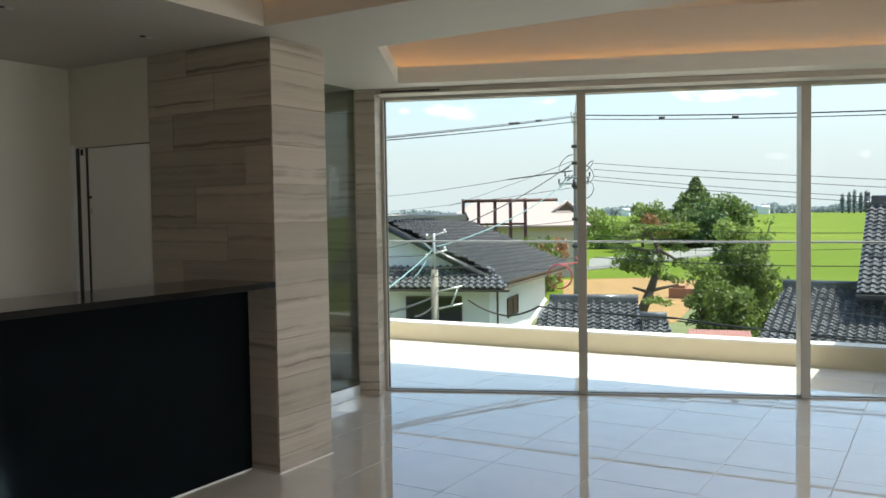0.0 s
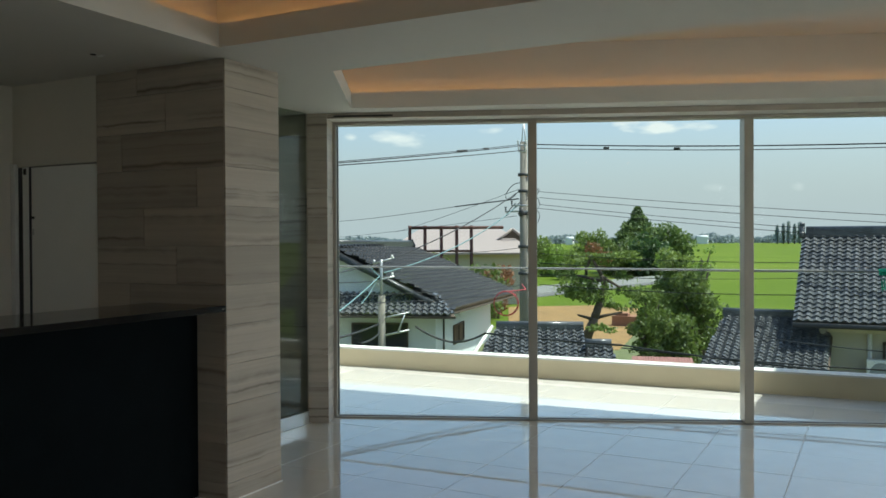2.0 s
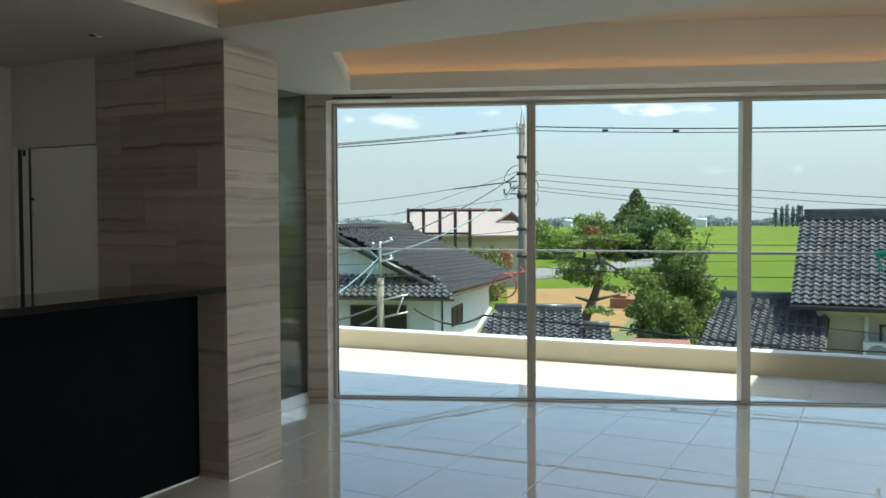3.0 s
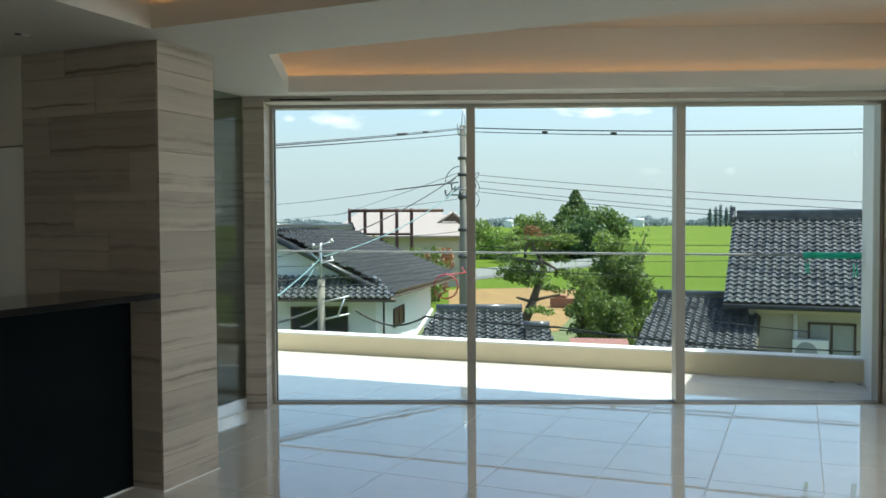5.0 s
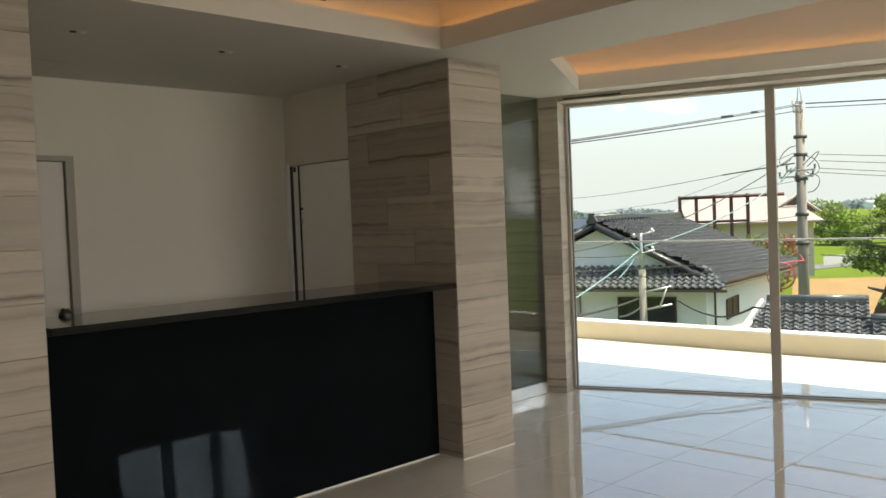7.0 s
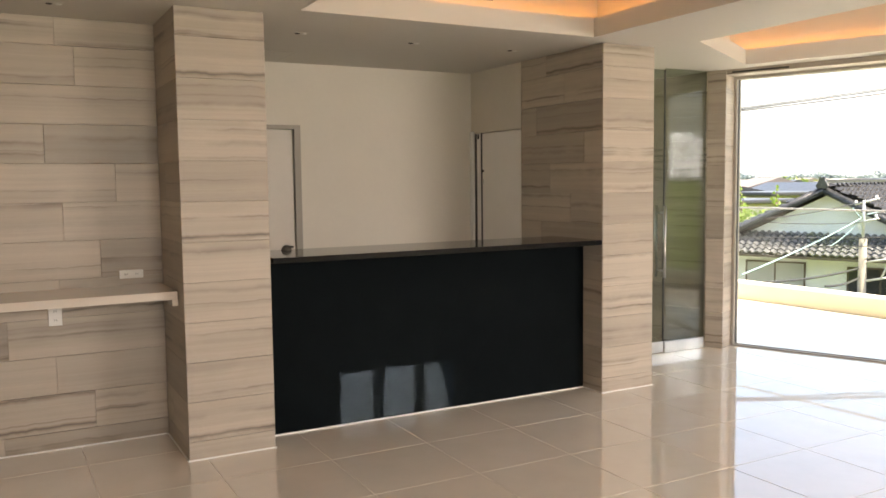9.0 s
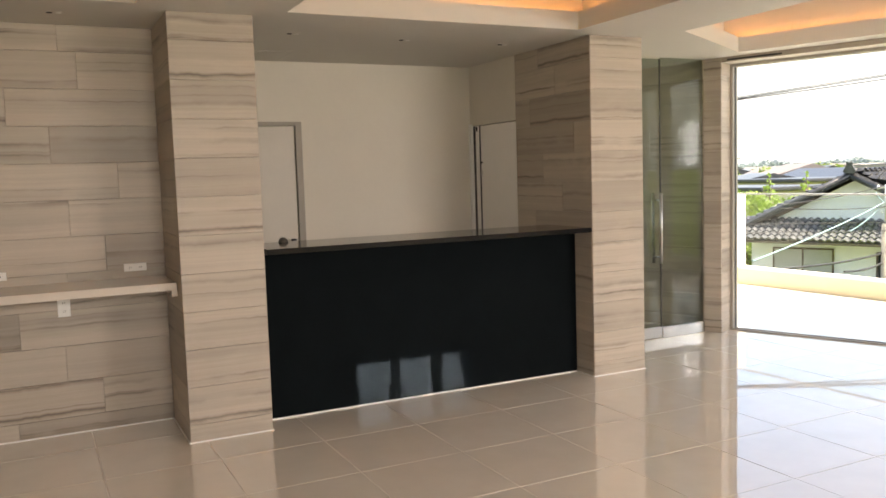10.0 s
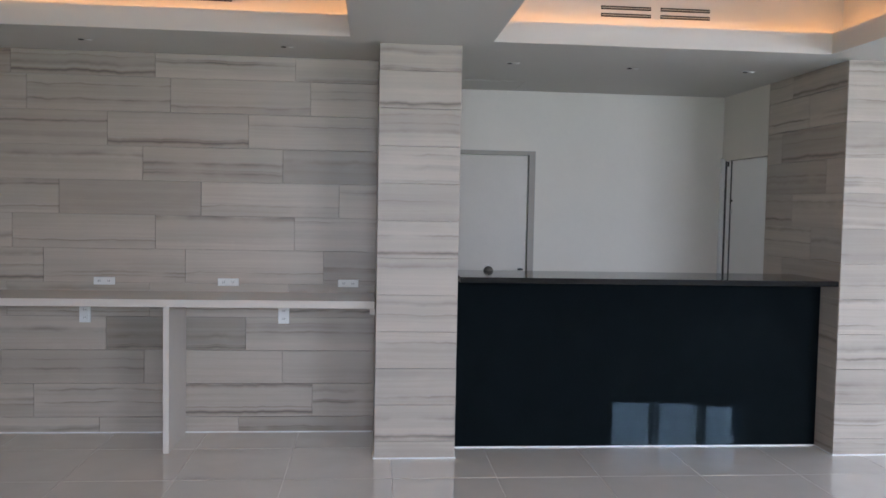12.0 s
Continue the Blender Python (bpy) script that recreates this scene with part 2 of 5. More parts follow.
M_FLOOR = material("polished_porcelain", (0.60, 0.545, 0.47), 0.045)
fv = coords(M_FLOOR, vary=25.0)
fn = noise_tex(M_FLOOR, fv, 5.0, 4)
link(M_FLOOR, ramp(M_FLOOR, fn, (0.3, (0.66, 0.605, 0.525)), (0.7, (0.70, 0.645, 0.565))), bsdf(M_FLOOR).inputs["Base Color"])
link(M_FLOOR, math_node(M_FLOOR, "MULTIPLY_ADD", noise_tex(M_FLOOR, fv, 2.0, 3), 0.03, 0.012), bsdf(M_FLOOR).inputs["Roughness"])
bsdf(M_FLOOR).inputs["Coat Weight"].default_value = 0.7
bsdf(M_FLOOR).inputs["Coat Roughness"].default_value = 0.01
bsdf(M_FLOOR).inputs["Coat IOR"].default_value = 1.65
bump(M_FLOOR, noise_tex(M_FLOOR, fv, 2.2, 1), 0.05, 0.01)


def glass_material(name, tint, rough=0.0, ior=1.5):
    m = bpy.data.materials.new(name)
    m.use_nodes = True
    nt = m.node_tree
    nt.nodes.clear()
    out = nt.nodes.new("ShaderNodeOutputMaterial")
    clear = nt.nodes.new("ShaderNodeBsdfTransparent")
    gloss = nt.nodes.new("ShaderNodeBsdfGlossy")
    facing = nt.nodes.new("ShaderNodeLayerWeight")
    facing.inputs["Blend"].default_value = 0.5
    curve = nt.nodes.new("ShaderNodeMath")
    curve.operation, curve.inputs[1].default_value = "POWER", 5.0
    fres = nt.nodes.new("ShaderNodeMath")
    f0 = ((ior - 1) / (ior + 1)) ** 2
    fres.operation, fres.inputs[1].default_value, fres.inputs[2].default_value = "MULTIPLY_ADD", 0.9 - f0, f0
    nt.links.new(facing.outputs["Facing"], curve.inputs[0])
    nt.links.new(curve.outputs[0], fres.inputs[0])
    mixer = nt.nodes.new("ShaderNodeMixShader")
    clear.inputs[0].default_value = (*tint, 1)
    gloss.inputs["Roughness"].default_value = rough
    nt.links.new(fres.outputs[0], mixer.inputs[0])
    nt.links.new(clear.outputs[0], mixer.inputs[1])
    nt.links.new(gloss.outputs[0], mixer.inputs[2])
    nt.links.new(mixer.outputs[0], out.inputs[0])
    return m


M_GLASS = glass_material("window_glass", (0.975, 0.985, 0.98), ior=1.13)
M_GREENGLASS = glass_material("toughened_glass", (0.75, 0.79, 0.765))
M_RAILGLASS = glass_material("balustrade_glass", (0.97, 0.985, 0.98), ior=1.3)


def glowing(name, color, strength):
    m = material(name, color, 0.5)
    bsdf(m).inputs["Emission Color"].default_value = (*color, 1)
    bsdf(m).inputs["Emission Strength"].default_value = strength
    return m


M_LED = glowing("warm_led_strip", (1.0, 0.45, 0.13), 2.6)

# ---- mesh helpers ----


def add_box(bm, x0, x1, y0, y1, z0, z1, m=None, bevel=0.0):
    vs = [bm.verts.new((x, y, z)) for x in (x0, x1) for y in (y0, y1) for z in (z0, z1)]
    fs = [bm.faces.new([vs[i] for i in q]) for q in
          ((0, 1, 3, 2), (4, 6, 7, 5), (0, 4, 5, 1), (2, 3, 7, 6), (0, 2, 6, 4), (1, 5, 7, 3))]
    if bevel:
        es = list({e for f in fs for e in f.edges})
        got = bmesh.ops.bevel(bm, geom=es, offset=bevel, segments=2, profile=0.5, affect="EDGES")
        vs = list({v for f in got["faces"] for v in f.verts} | {v for v in vs if v.is_valid})
    if m is not None:
        bmesh.ops.transform(bm, matrix=m, verts=[v for v in vs if v.is_valid])
    return vs


def add_tube(bm, a, b, r0, r1=None, n=10, caps=True):
    a, b = Vector(a), Vector(b)
    r1 = r0 if r1 is None else r1
    q = (b - a).to_track_quat("Z", "Y").to_matrix()
    rings = []
    for p, r in ((a, r0), (b, r1)):
        rings.append([bm.verts.new(p + q @ Vector((r * math.cos(k * math.tau / n), r * math.sin(k * math.tau / n), 0))) for k in range(n)])
    for k in range(n):
        f = bm.faces.new((rings[0][k], rings[0][(k + 1) % n], rings[1][(k + 1) % n], rings[1][k]))
        f.smooth = True
    if caps:
        bm.faces.new(rings[0][::-1])
        bm.faces.new(rings[1])


def add_path(bm, pts, r, n=6):
    """A round cable through the points."""
    pts = [Vector(p) for p in pts]
    last = None
    for i, p in enumerate(pts):
        d = (pts[min(i + 1, len(pts) - 1)] - pts[max(i - 1, 0)]).normalized()
        q = d.to_track_quat("Z", "Y").to_matrix()
        ring = [bm.verts.new(p + q @ Vector((r * math.cos(k * math.tau / n), r * math.sin(k * math.tau / n), 0))) for k in range(n)]
        if last:
            for k in range(n):
                f = bm.faces.new((last[k], last[(k + 1) % n], ring[(k + 1) % n], ring[k]))
                f.smooth = True
        last = ring


def add_prism(bm, poly, z0, z1, holes=()):
    """An upright slab over a polygon with holes, all given as (x, y)."""
    from mathutils.geometry import tessellate_polygon
    loops = [poly, *holes]
    flat = [p for lp in loops for p in lp]
    lo = [bm.verts.new((x, y, z0)) for x, y in flat]
    hi = [bm.verts.new((x, y, z1)) for x, y in flat]
    for t in tessellate_polygon([[Vector((x, y, 0)) for x, y in lp] for lp in loops]):
        bm.faces.new([lo[i] for i in t])
        bm.faces.new([hi[i] for i in reversed(t)])
    k = 0
    for lp in loops:
        n = len(lp)
        for i in range(n):
            j = (i + 1) % n
            bm.faces.new((lo[k + i], lo[k + j], hi[k + j], hi[k + i]))
        k += n
    bmesh.ops.recalc_face_normals(bm, faces=bm.faces)


def mesh_of(name, bm, mat):
    me = bpy.data.meshes.new(name)
    bm.to_mesh(me)
    bm.free()
    for m in (mat if isinstance(mat, (list, tuple)) else (mat,)):
        me.materials.append(m)
    return me


def part(name, bm, mat, parent=None, label=""):
    ob = new(name, mesh_of(name, bm, mat))
    ob.parent = parent
    return tagged(ob, label)


def thing(name, label, category, group="", kind="", m=None):
    ob = new(name)
    ob.empty_display_size = 0.1
    if m is not None:
        ob.matrix_basis = m
    return tagged(ob, label, category, group, kind)


def solid(name, label, category, bm, mat, kind="", group=""):
    return tagged(part(name, bm, mat), label, category, group, kind)


def boxes(*rows, bevel=0.0):
    bm = bmesh.new()
    for r in rows:
        add_box(bm, *r, bevel=bevel)
    return bm


# ---- plan ----
H = 2.5                                   # underside of the ceiling
G0, GD, GN = Vector((2.195, 0.75, 0)), Vector((0.373, -0.928, 0)).normalized(), Vector((0.928, 0.373, 0)).normalized()
WIN = Matrix(((GD.x, GN.x, 0, G0.x), (GD.y, GN.y, 0, G0.y), (0, 0, 1, 0), (0, 0, 0, 1)))   # along the glass, outwards, up
GLASS_END = 4.94


def win_xy(s, n):
    p = WIN @ Vector((s, n, 0))
    return (p.x, p.y)


# ---- room shell ----
S_WALL, W_WALL = -6.5, -7.2
room = [(W_WALL - 0.2, S_WALL - 0.2), win_xy(7.95, 0.1), win_xy(-0.3, 0.1), (2.4, 2.9), (W_WALL - 0.2, 2.9)]
bm = bmesh.new()
add_prism(bm, room, -0.30, -0.003)
floor = solid("floor", "pale grout bed under the polished cream floor tiles", "floor", bm, simple("floor_grout", (0.74, 0.70, 0.64), 0.7), "structure")

HOLES = [
    [(-2.26, -4.8), (-0.20, -4.8), (-0.20, -0.145), (-2.26, -0.145)],
    [(-5.15, -4.8), (-3.09, -4.8), (-3.09, -0.145), (-5.15, -0.145)],
    [(0.60, -5.3), (4.03, -5.3), (1.845, 0.385), (0.60, -0.316)],
]
CEIL_OUT = [(W_WALL - 0.2, S_WALL - 0.2), win_xy(7.95, -0.245), win_xy(-0.21, -0.245), (2.0, 2.9), (W_WALL - 0.2, 2.9)]
bm = bmesh.new()
add_prism(bm, CEIL_OUT, H, H + 0.125, HOLES)


def grown(poly, d):
    out = []
    n = len(poly)
    for i in range(n):
        a, b, c = (Vector((*poly[k % n], 0)) for k in (i - 1, i, i + 1))
        u, v = (b - a).normalized(), (c - b).normalized()
        nu, nv = Vector((u.y, -u.x, 0)), Vector((v.y, -v.x, 0))
        k = (nu + nv).normalized()
        p = b + k * d / max(0.3, k.dot(nu))
        out.append((p.x, p.y))
    return out


DEPTHS = (0.15, 0.15, 0.18)               # how far each cove runs back over its lip
for hole, deep in zip(HOLES, DEPTHS):
    wide, wider = grown(hole, deep), grown(hole, deep + 0.02)
    add_prism(bm, wider, H + 0.126, 3.0, [wide])
    add_prism(bm, wider, 3.001, 3.04)
ceiling = solid("ceiling", "white painted ceiling with three raised cove recesses", "ceiling", bm, M_WHITE, "structure")
for hole, deep in zip(HOLES, DEPTHS):
    mid = grown(hole, deep - 0.07)
    bm = bmesh.new()
    for i in range(4):
        a, b = Vector((*mid[i], H + 0.133)), Vector((*mid[(i + 1) % 4], H + 0.133))
        add_tube(bm, a, b, 0.007, n=6)
    solid("cove_light", "warm white LED strip hidden behind the cove lip", "cove light", bm, M_LED, group="cove lights")

# unseen roof slab, its outline set so that its edge shades the terrace
bm = bmesh.new()
add_prism(bm, [(W_WALL - 0.6, S_WALL - 0.9), (6.2, S_WALL - 0.9), (6.2, -3.75), (4.09 + 0.0512 * 3.75, -3.75), (4.09 - 0.0512 * 4, 4.0), (W_WALL - 0.6, 4.0)], 3.06, 3.26)
solid("roof", "unseen flat concrete roof slab, its overhang shaped to shade the terrace", "roof", bm, M_RENDER, "structure")


def wall_box(name, label, rows, mat=None):
    return solid(name, label, "wall", boxes(*rows), mat or M_WALLPAPER, "structure")


TT = 0.011                                  # tile thickness
wall_left = wall_box("wall_left", "wall clad in veined grey-beige stone tiles", [(W_WALL, -2.918 + TT, 0.612 + TT, 0.78, 0, 3.04)], M_GROUT)
wall_west = wall_box("wall_west", "plain white painted wall", [(W_WALL - 0.2, W_WALL, S_WALL - 0.2, 2.9, 0, 3.04)])
wall_back = wall_box("wall_back", "plain white papered wall behind the counter", [(-2.6, -1.605, 1.83, 1.95, 2.008, H), (-2.6, -2.44, 1.83, 1.95, 0, 2.008), (-1.605, 0.12, 1.83, 1.95, 0, H)])
wall_service = wall_box("wall_service", "short white wall with a door beside the counter", [(0.0, 0.12, 1.034, 1.83, 1.966, H)])
wall_behind_left = wall_box("wall_behind_left", "white wall of the service space", [(-2.55, -2.43, 0.62, 1.83, 0, H)])
# the opening from x -4.1 to -1.8 is added for the south fill lamp
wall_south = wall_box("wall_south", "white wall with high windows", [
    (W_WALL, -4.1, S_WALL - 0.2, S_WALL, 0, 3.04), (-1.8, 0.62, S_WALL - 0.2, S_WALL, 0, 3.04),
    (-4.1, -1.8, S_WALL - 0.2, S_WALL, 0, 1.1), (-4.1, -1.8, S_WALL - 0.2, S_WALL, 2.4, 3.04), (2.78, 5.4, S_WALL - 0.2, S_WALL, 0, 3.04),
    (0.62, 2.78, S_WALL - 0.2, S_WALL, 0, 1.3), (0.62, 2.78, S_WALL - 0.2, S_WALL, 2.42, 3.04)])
column_left = wall_box("column_left", "square column clad in veined stone tiles", [(-2.918 + TT, -2.425 - TT, TT, 0.78, 0, H)], M_GROUT)
column_right = wall_box("column_right", "deep column clad in veined stone tiles", [(TT, 0.475 - TT, TT, 1.03, 0, H)], M_GROUT)
# its unseen opening at x 0.12 to 1.35 is added to let lamp light in
wall_hall = wall_box("wall_hall", "hall wall clad in stone tiles behind the glass door", [(1.35, 2.6, 2.3 + TT, 2.45, 0, 3.04), (0.12, 1.35, 2.3 + TT, 2.45, 2.3, 3.04), (0.12, 1.35, 2.3 + TT, 2.45, 0, 0.9)], M_GROUT)
wall_hall_side = wall_box("wall_hall_side", "white side wall of the hall", [(0.12, 0.24, 1.04, 2.3, 0, 3.04)])
# window wall: jamb, header and the solid stretch beyond the glass
bm = bmesh.new()
add_box(bm, -0.203, -0.046, -0.25 + TT, 0.1, 0, 3.04, WIN)
add_box(bm, -2.0, -0.203, -0.10, 0.1, 0, 3.04, WIN)
add_box(bm, -0.046, GLASS_END + 0.011, -0.25 + TT, 0.1, 2.455 + TT, 3.04, WIN)
add_box(bm, GLASS_END + 0.011, 7.95, -0.25 + TT, 0.1, 0, 3.04, WIN)
wall_window = solid("wall_window", "stone-tiled wall round the tall window", "wall", bm, M_GROUT, "structure")

# ---- main window ----
window_1 = thing("window_1", "floor-to-ceiling window of three fixed panes in beige aluminium", "window", kind="structure", m=WIN)


def win_part(name, mat, label, *rows, bevel=0.002):
    return part(name, boxes(*rows, bevel=bevel), mat, window_1, label)


win_part("sill", M_FRAME, "slim sill flush with the floor", (-0.035, GLASS_END, -0.05, 0.06, -0.005, 0.012))
win_part("bottom_gasket", M_DARK, "dark gasket", (-0.01, GLASS_END - 0.02, -0.016, -0.008, 0.012, 0.017))
win_part("head", M_FRAME, "", (-0.035, GLASS_END, -0.05, 0.06, 2.43, 2.455))
win_part("left_stile", M_FRAME, "", (-0.035, -0.010, -0.05, 0.06, 0.012, 2.43))
win_part("left_gasket", M_DARK, "dark gasket", (-0.010, -0.004, -0.014, 0.014, 0.022, 2.43))
win_part("right_stile", M_FRAME, "", (GLASS_END - 0.03, GLASS_END, -0.05, 0.06, 0.012, 2.43))
MULL = (1.611, 3.31)
for s in MULL:
    win_part("mullion", M_FRAME, "beige aluminium mullion", (s - 0.036, s + 0.036, -0.075, 0.075, 0.0125, 2.4295), bevel=0.004)
ends = (-0.010, MULL[0] - 0.036, MULL[0] + 0.036, MULL[1] - 0.036, MULL[1] + 0.036, GLASS_END - 0.03)
for a, b in zip(ends[::2], ends[1::2]):
    bm = bmesh.new()
    add_box(bm, a, b, -0.004, 0.004, 0.012, 2.43)
    pane = part("pane", bm, M_GLASS, window_1, "clear glass")
    pane.visible_shadow = False

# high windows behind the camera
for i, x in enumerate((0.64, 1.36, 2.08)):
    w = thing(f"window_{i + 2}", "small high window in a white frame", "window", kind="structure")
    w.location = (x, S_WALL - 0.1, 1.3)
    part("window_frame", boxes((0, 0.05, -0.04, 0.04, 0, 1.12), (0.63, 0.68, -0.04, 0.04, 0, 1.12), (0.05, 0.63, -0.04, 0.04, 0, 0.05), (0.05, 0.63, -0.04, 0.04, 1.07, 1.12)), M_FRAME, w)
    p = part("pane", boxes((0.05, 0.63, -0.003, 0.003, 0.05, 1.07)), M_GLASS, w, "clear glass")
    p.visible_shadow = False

# unseen window, added where the south fill lamp shines in
w = thing("window_5", "wide high window added for the south fill lamp, in a beige aluminium frame", "window", kind="structure", m=pose(-4.1, S_WALL - 0.1, 1.1))
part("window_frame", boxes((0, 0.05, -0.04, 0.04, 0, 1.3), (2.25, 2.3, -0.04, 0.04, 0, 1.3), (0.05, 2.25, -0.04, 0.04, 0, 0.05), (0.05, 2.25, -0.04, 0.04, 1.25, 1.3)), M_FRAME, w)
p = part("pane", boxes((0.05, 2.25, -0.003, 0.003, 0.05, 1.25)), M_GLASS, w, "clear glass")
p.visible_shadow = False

# ---- glass partition and door ----
PY = 0.835
glass_door = thing("glass_door", "frameless glass swing door with long steel pull handles", "door", m=pose(0.50, PY, 0))
p = part("leaf", boxes((0, 0.862, -0.005, 0.005, 0.105, 2.485)), M_GREENGLASS, glass_door, "greenish toughened glass")
p.visible_shadow = False
part("bottom_rail", boxes((0, 0.862, -0.015, 0.015, 0.008, 0.105), bevel=0.003), M_STEEL, glass_door, "satin steel rail")
# dark strip added to draw the dark gap line between door and panel
part("edge_seal", boxes((0.8625, 0.8715, -0.006, 0.006, 0.012, 2.485)), M_DARK, glass_door, "dark strip added for the gap line beside the fixed panel")
part("top_patch", boxes((0, 0.20, -0.015, 0.015, 2.44, 2.49), bevel=0.003), M_STEEL, glass_door)
for side in (-1, 1):
    bm = bmesh.new()
    add_tube(bm, (0.828, side * 0.055, 0.68), (0.828, side * 0.055, 1.31), 0.0125, n=14)
    h = part("handle", bm, M_STEEL, glass_door, "long round steel pull handle")
    for z in (0.74, 1.25):
        bm = bmesh.new()
        add_tube(bm, (0.828, side * 0.006, z), (0.828, side * 0.055, z), 0.009, n=10)
        part("standoff", bm, M_STEEL, h)
partition = thing("glass_partition", "fixed greenish glass panel beside the glass door", "partition", m=pose(1.372, PY, 0))
p = part("pane", boxes((0, 0.485, -0.005, 0.005, 0.10, 2.499)), M_GREENGLASS, partition)
p.visible_shadow = False
part("bottom_rail", boxes((0, 0.485, -0.02, 0.02, 0.0, 0.10), bevel=0.003), M_STEEL, partition, "satin steel base rail")

# ---- counter ----
counter = thing("reception_counter", "black lacquered reception counter between two tiled columns", "counter")
part("front_panel", boxes((-2.412, -0.004, 0.215, 0.245, 0.009, 1.078)), M_BLACK, counter, "glossy black front panel")
part("plinth", boxes((-2.41, -0.006, 0.211, 0.235, 0.0, 0.009)), M_PLASTIC, counter, "thin pale plinth strip")
part("worktop", boxes((-2.412, -0.016, -0.015, 0.56, 1.079, 1.114), bevel=0.003), M_BLACKTOP, counter, "polished black top")

# ---- desk along the tiled wall ----
desk = thing("wall_desk", "cream laminate shelf desk fixed along the tiled wall", "desk")
part("desktop", boxes((W_WALL + 0.02, -2.926, 0.125, 0.610, 0.899, 0.945), bevel=0.002), M_DESK, desk, "cream laminate top")
part("support_panel", boxes((-4.199, -4.164, 0.13, 0.610, 0.0, 0.898), bevel=0.001), M_DESK, desk)
part("support_panel", boxes((-6.0, -5.965, 0.13, 0.610, 0.0, 0.898), bevel=0.001), M_DESK, desk)
part("bracket", boxes((-2.955, -2.921, 0.135, 0.600, 0.862, 0.898), bevel=0.001), M_DESK, desk)


def socket(x, z, w, h, horizontal):
    s = thing("wall_socket", "white double power socket on the tiled wall", "socket", "power sockets", m=pose(x, 0.611, z))
    part("cover_plate", boxes((-w / 2, w / 2, -0.009, 0.0, -h / 2, h / 2), bevel=0.002), M_PLASTIC, s)
    for k in (-1, 1):
        cx, cz = (k * 0.03, 0) if horizontal else (0, k * 0.026)
        part("outlet", boxes((cx - 0.017, cx + 0.017, -0.0115, -0.008, cz - 0.014, cz + 0.014), bevel=0.001), M_PLASTIC, s)
        part("slot", boxes((cx - 0.007, cx - 0.0045, -0.0125, -0.010, cz - 0.006, cz + 0.006)), M_SLOT, s, "dark contact slot")
        part("slot", boxes((cx + 0.0045, cx + 0.007, -0.0125, -0.010, cz - 0.005, cz + 0.005)), M_SLOT, s, "dark contact slot")


for x in (-5.49, -4.689, -3.892, -3.101):
    socket(x, 1.010, 0.135, 0.05, True)
for x in (-4.812, -3.527):
    socket(x, 0.795, 0.072, 0.12, False)

# ---- counter things and doors behind ----
bell = thing("counter_bell", "small dark metal dome bell on the black counter", "bell", m=pose(-2.169, 0.50, 1.114))
bm = bmesh.new()
prof = ((0.032, 0.0), (0.034, 0.004), (0.032, 0.010), (0.027, 0.020), (0.017, 0.029), (0.007, 0.033), (0.0, 0.034))
rings = []
for r, z in prof:
    rings.append([bm.verts.new((max(r, 1e-4) * math.cos(k * math.tau / 18), max(r, 1e-4) * math.sin(k * math.tau / 18), z)) for k in range(18)])
for a, b in zip(rings, rings[1:]):
    for k in range(18):
        bm.faces.new((a[k], a[(k + 1) % 18], b[(k + 1) % 18], b[k])).smooth = True
part("dome", bm, simple("aged_metal", (0.13, 0.12, 0.105), 0.4, 0.9), bell)
bm = bmesh.new()
add_tube(bm, (0, 0, 0.032), (0, 0, 0.042), 0.004)
part("plunger", bm, M_STEEL, bell)

door_1 = thing("door_1", "closed pale grey door in a grey steel frame", "door", kind="structure")
part("leaf", boxes((-2.43, -1.660, 1.850, 1.89, 0.004, 1.972), bevel=0.002), M_DOORGREY, door_1, "pale grey laminate leaf")
part("door_frame", boxes((-1.656, -1.605, 1.818, 1.95, 0, 2.008), (-2.44, -1.656, 1.818, 1.95, 1.975, 2.008), bevel=0.001), M_DOORFRAME, door_1, "grey steel frame")
bm = bmesh.new()
add_tube(bm, (-1.707, 1.85, 1.030), (-1.707, 1.805, 1.030), 0.009)
add_tube(bm, (-1.692, 1.807, 1.030), (-1.737, 1.807, 1.030), 0.009)
part("door_handle", bm, M_DARK, door_1, "dark lever handle")

door_2 = thing("door_2", "white sliding door with a steel latch, half hidden by the column", "door", kind="structure")
part("leaf", boxes((0.012, 0.048, 1.036, 1.664, 0.004, 1.960), bevel=0.002), M_DOOR, door_2, "white laminate leaf")
# dark strips near the surface stand in for shade in the gap and rebate
part("edge_gap", boxes((0.009, 0.06, 1.664, 1.684, 0, 1.963)), M_DARK, door_2, "near-flush dark strip for the shade in the gap beside the leaf")
part("guide", boxes((0.002, 0.07, 1.684, 1.738, 0, 1.963), bevel=0.001), M_DOOR, door_2, "pale edge channel")
part("rebate", boxes((0.005, 0.08, 1.738, 1.784, 0, 1.963)), M_DARK, door_2, "near-flush dark strip for the shade in the rebate")
part("jamb", boxes((-0.020, 0.10, 1.784, 1.829, 0, 1.985), bevel=0.002), M_DOOR, door_2, "white jamb")
part("latch", boxes((0.000, 0.013, 1.636, 1.660, 1.625, 1.640), bevel=0.001), M_SLOT, door_2, "dark latch")
part("keyhole_plate", boxes((0.006, 0.013, 1.640, 1.658, 1.52, 1.56), bevel=0.001), M_STEEL, door_2, "steel keyhole plate")
part("top_pin", boxes((-0.004, 0.003, 1.700, 1.722, 1.915, 1.955), bevel=0.001), M_SLOT, door_2, "dark roller pin")

# ---- ceiling fittings ----


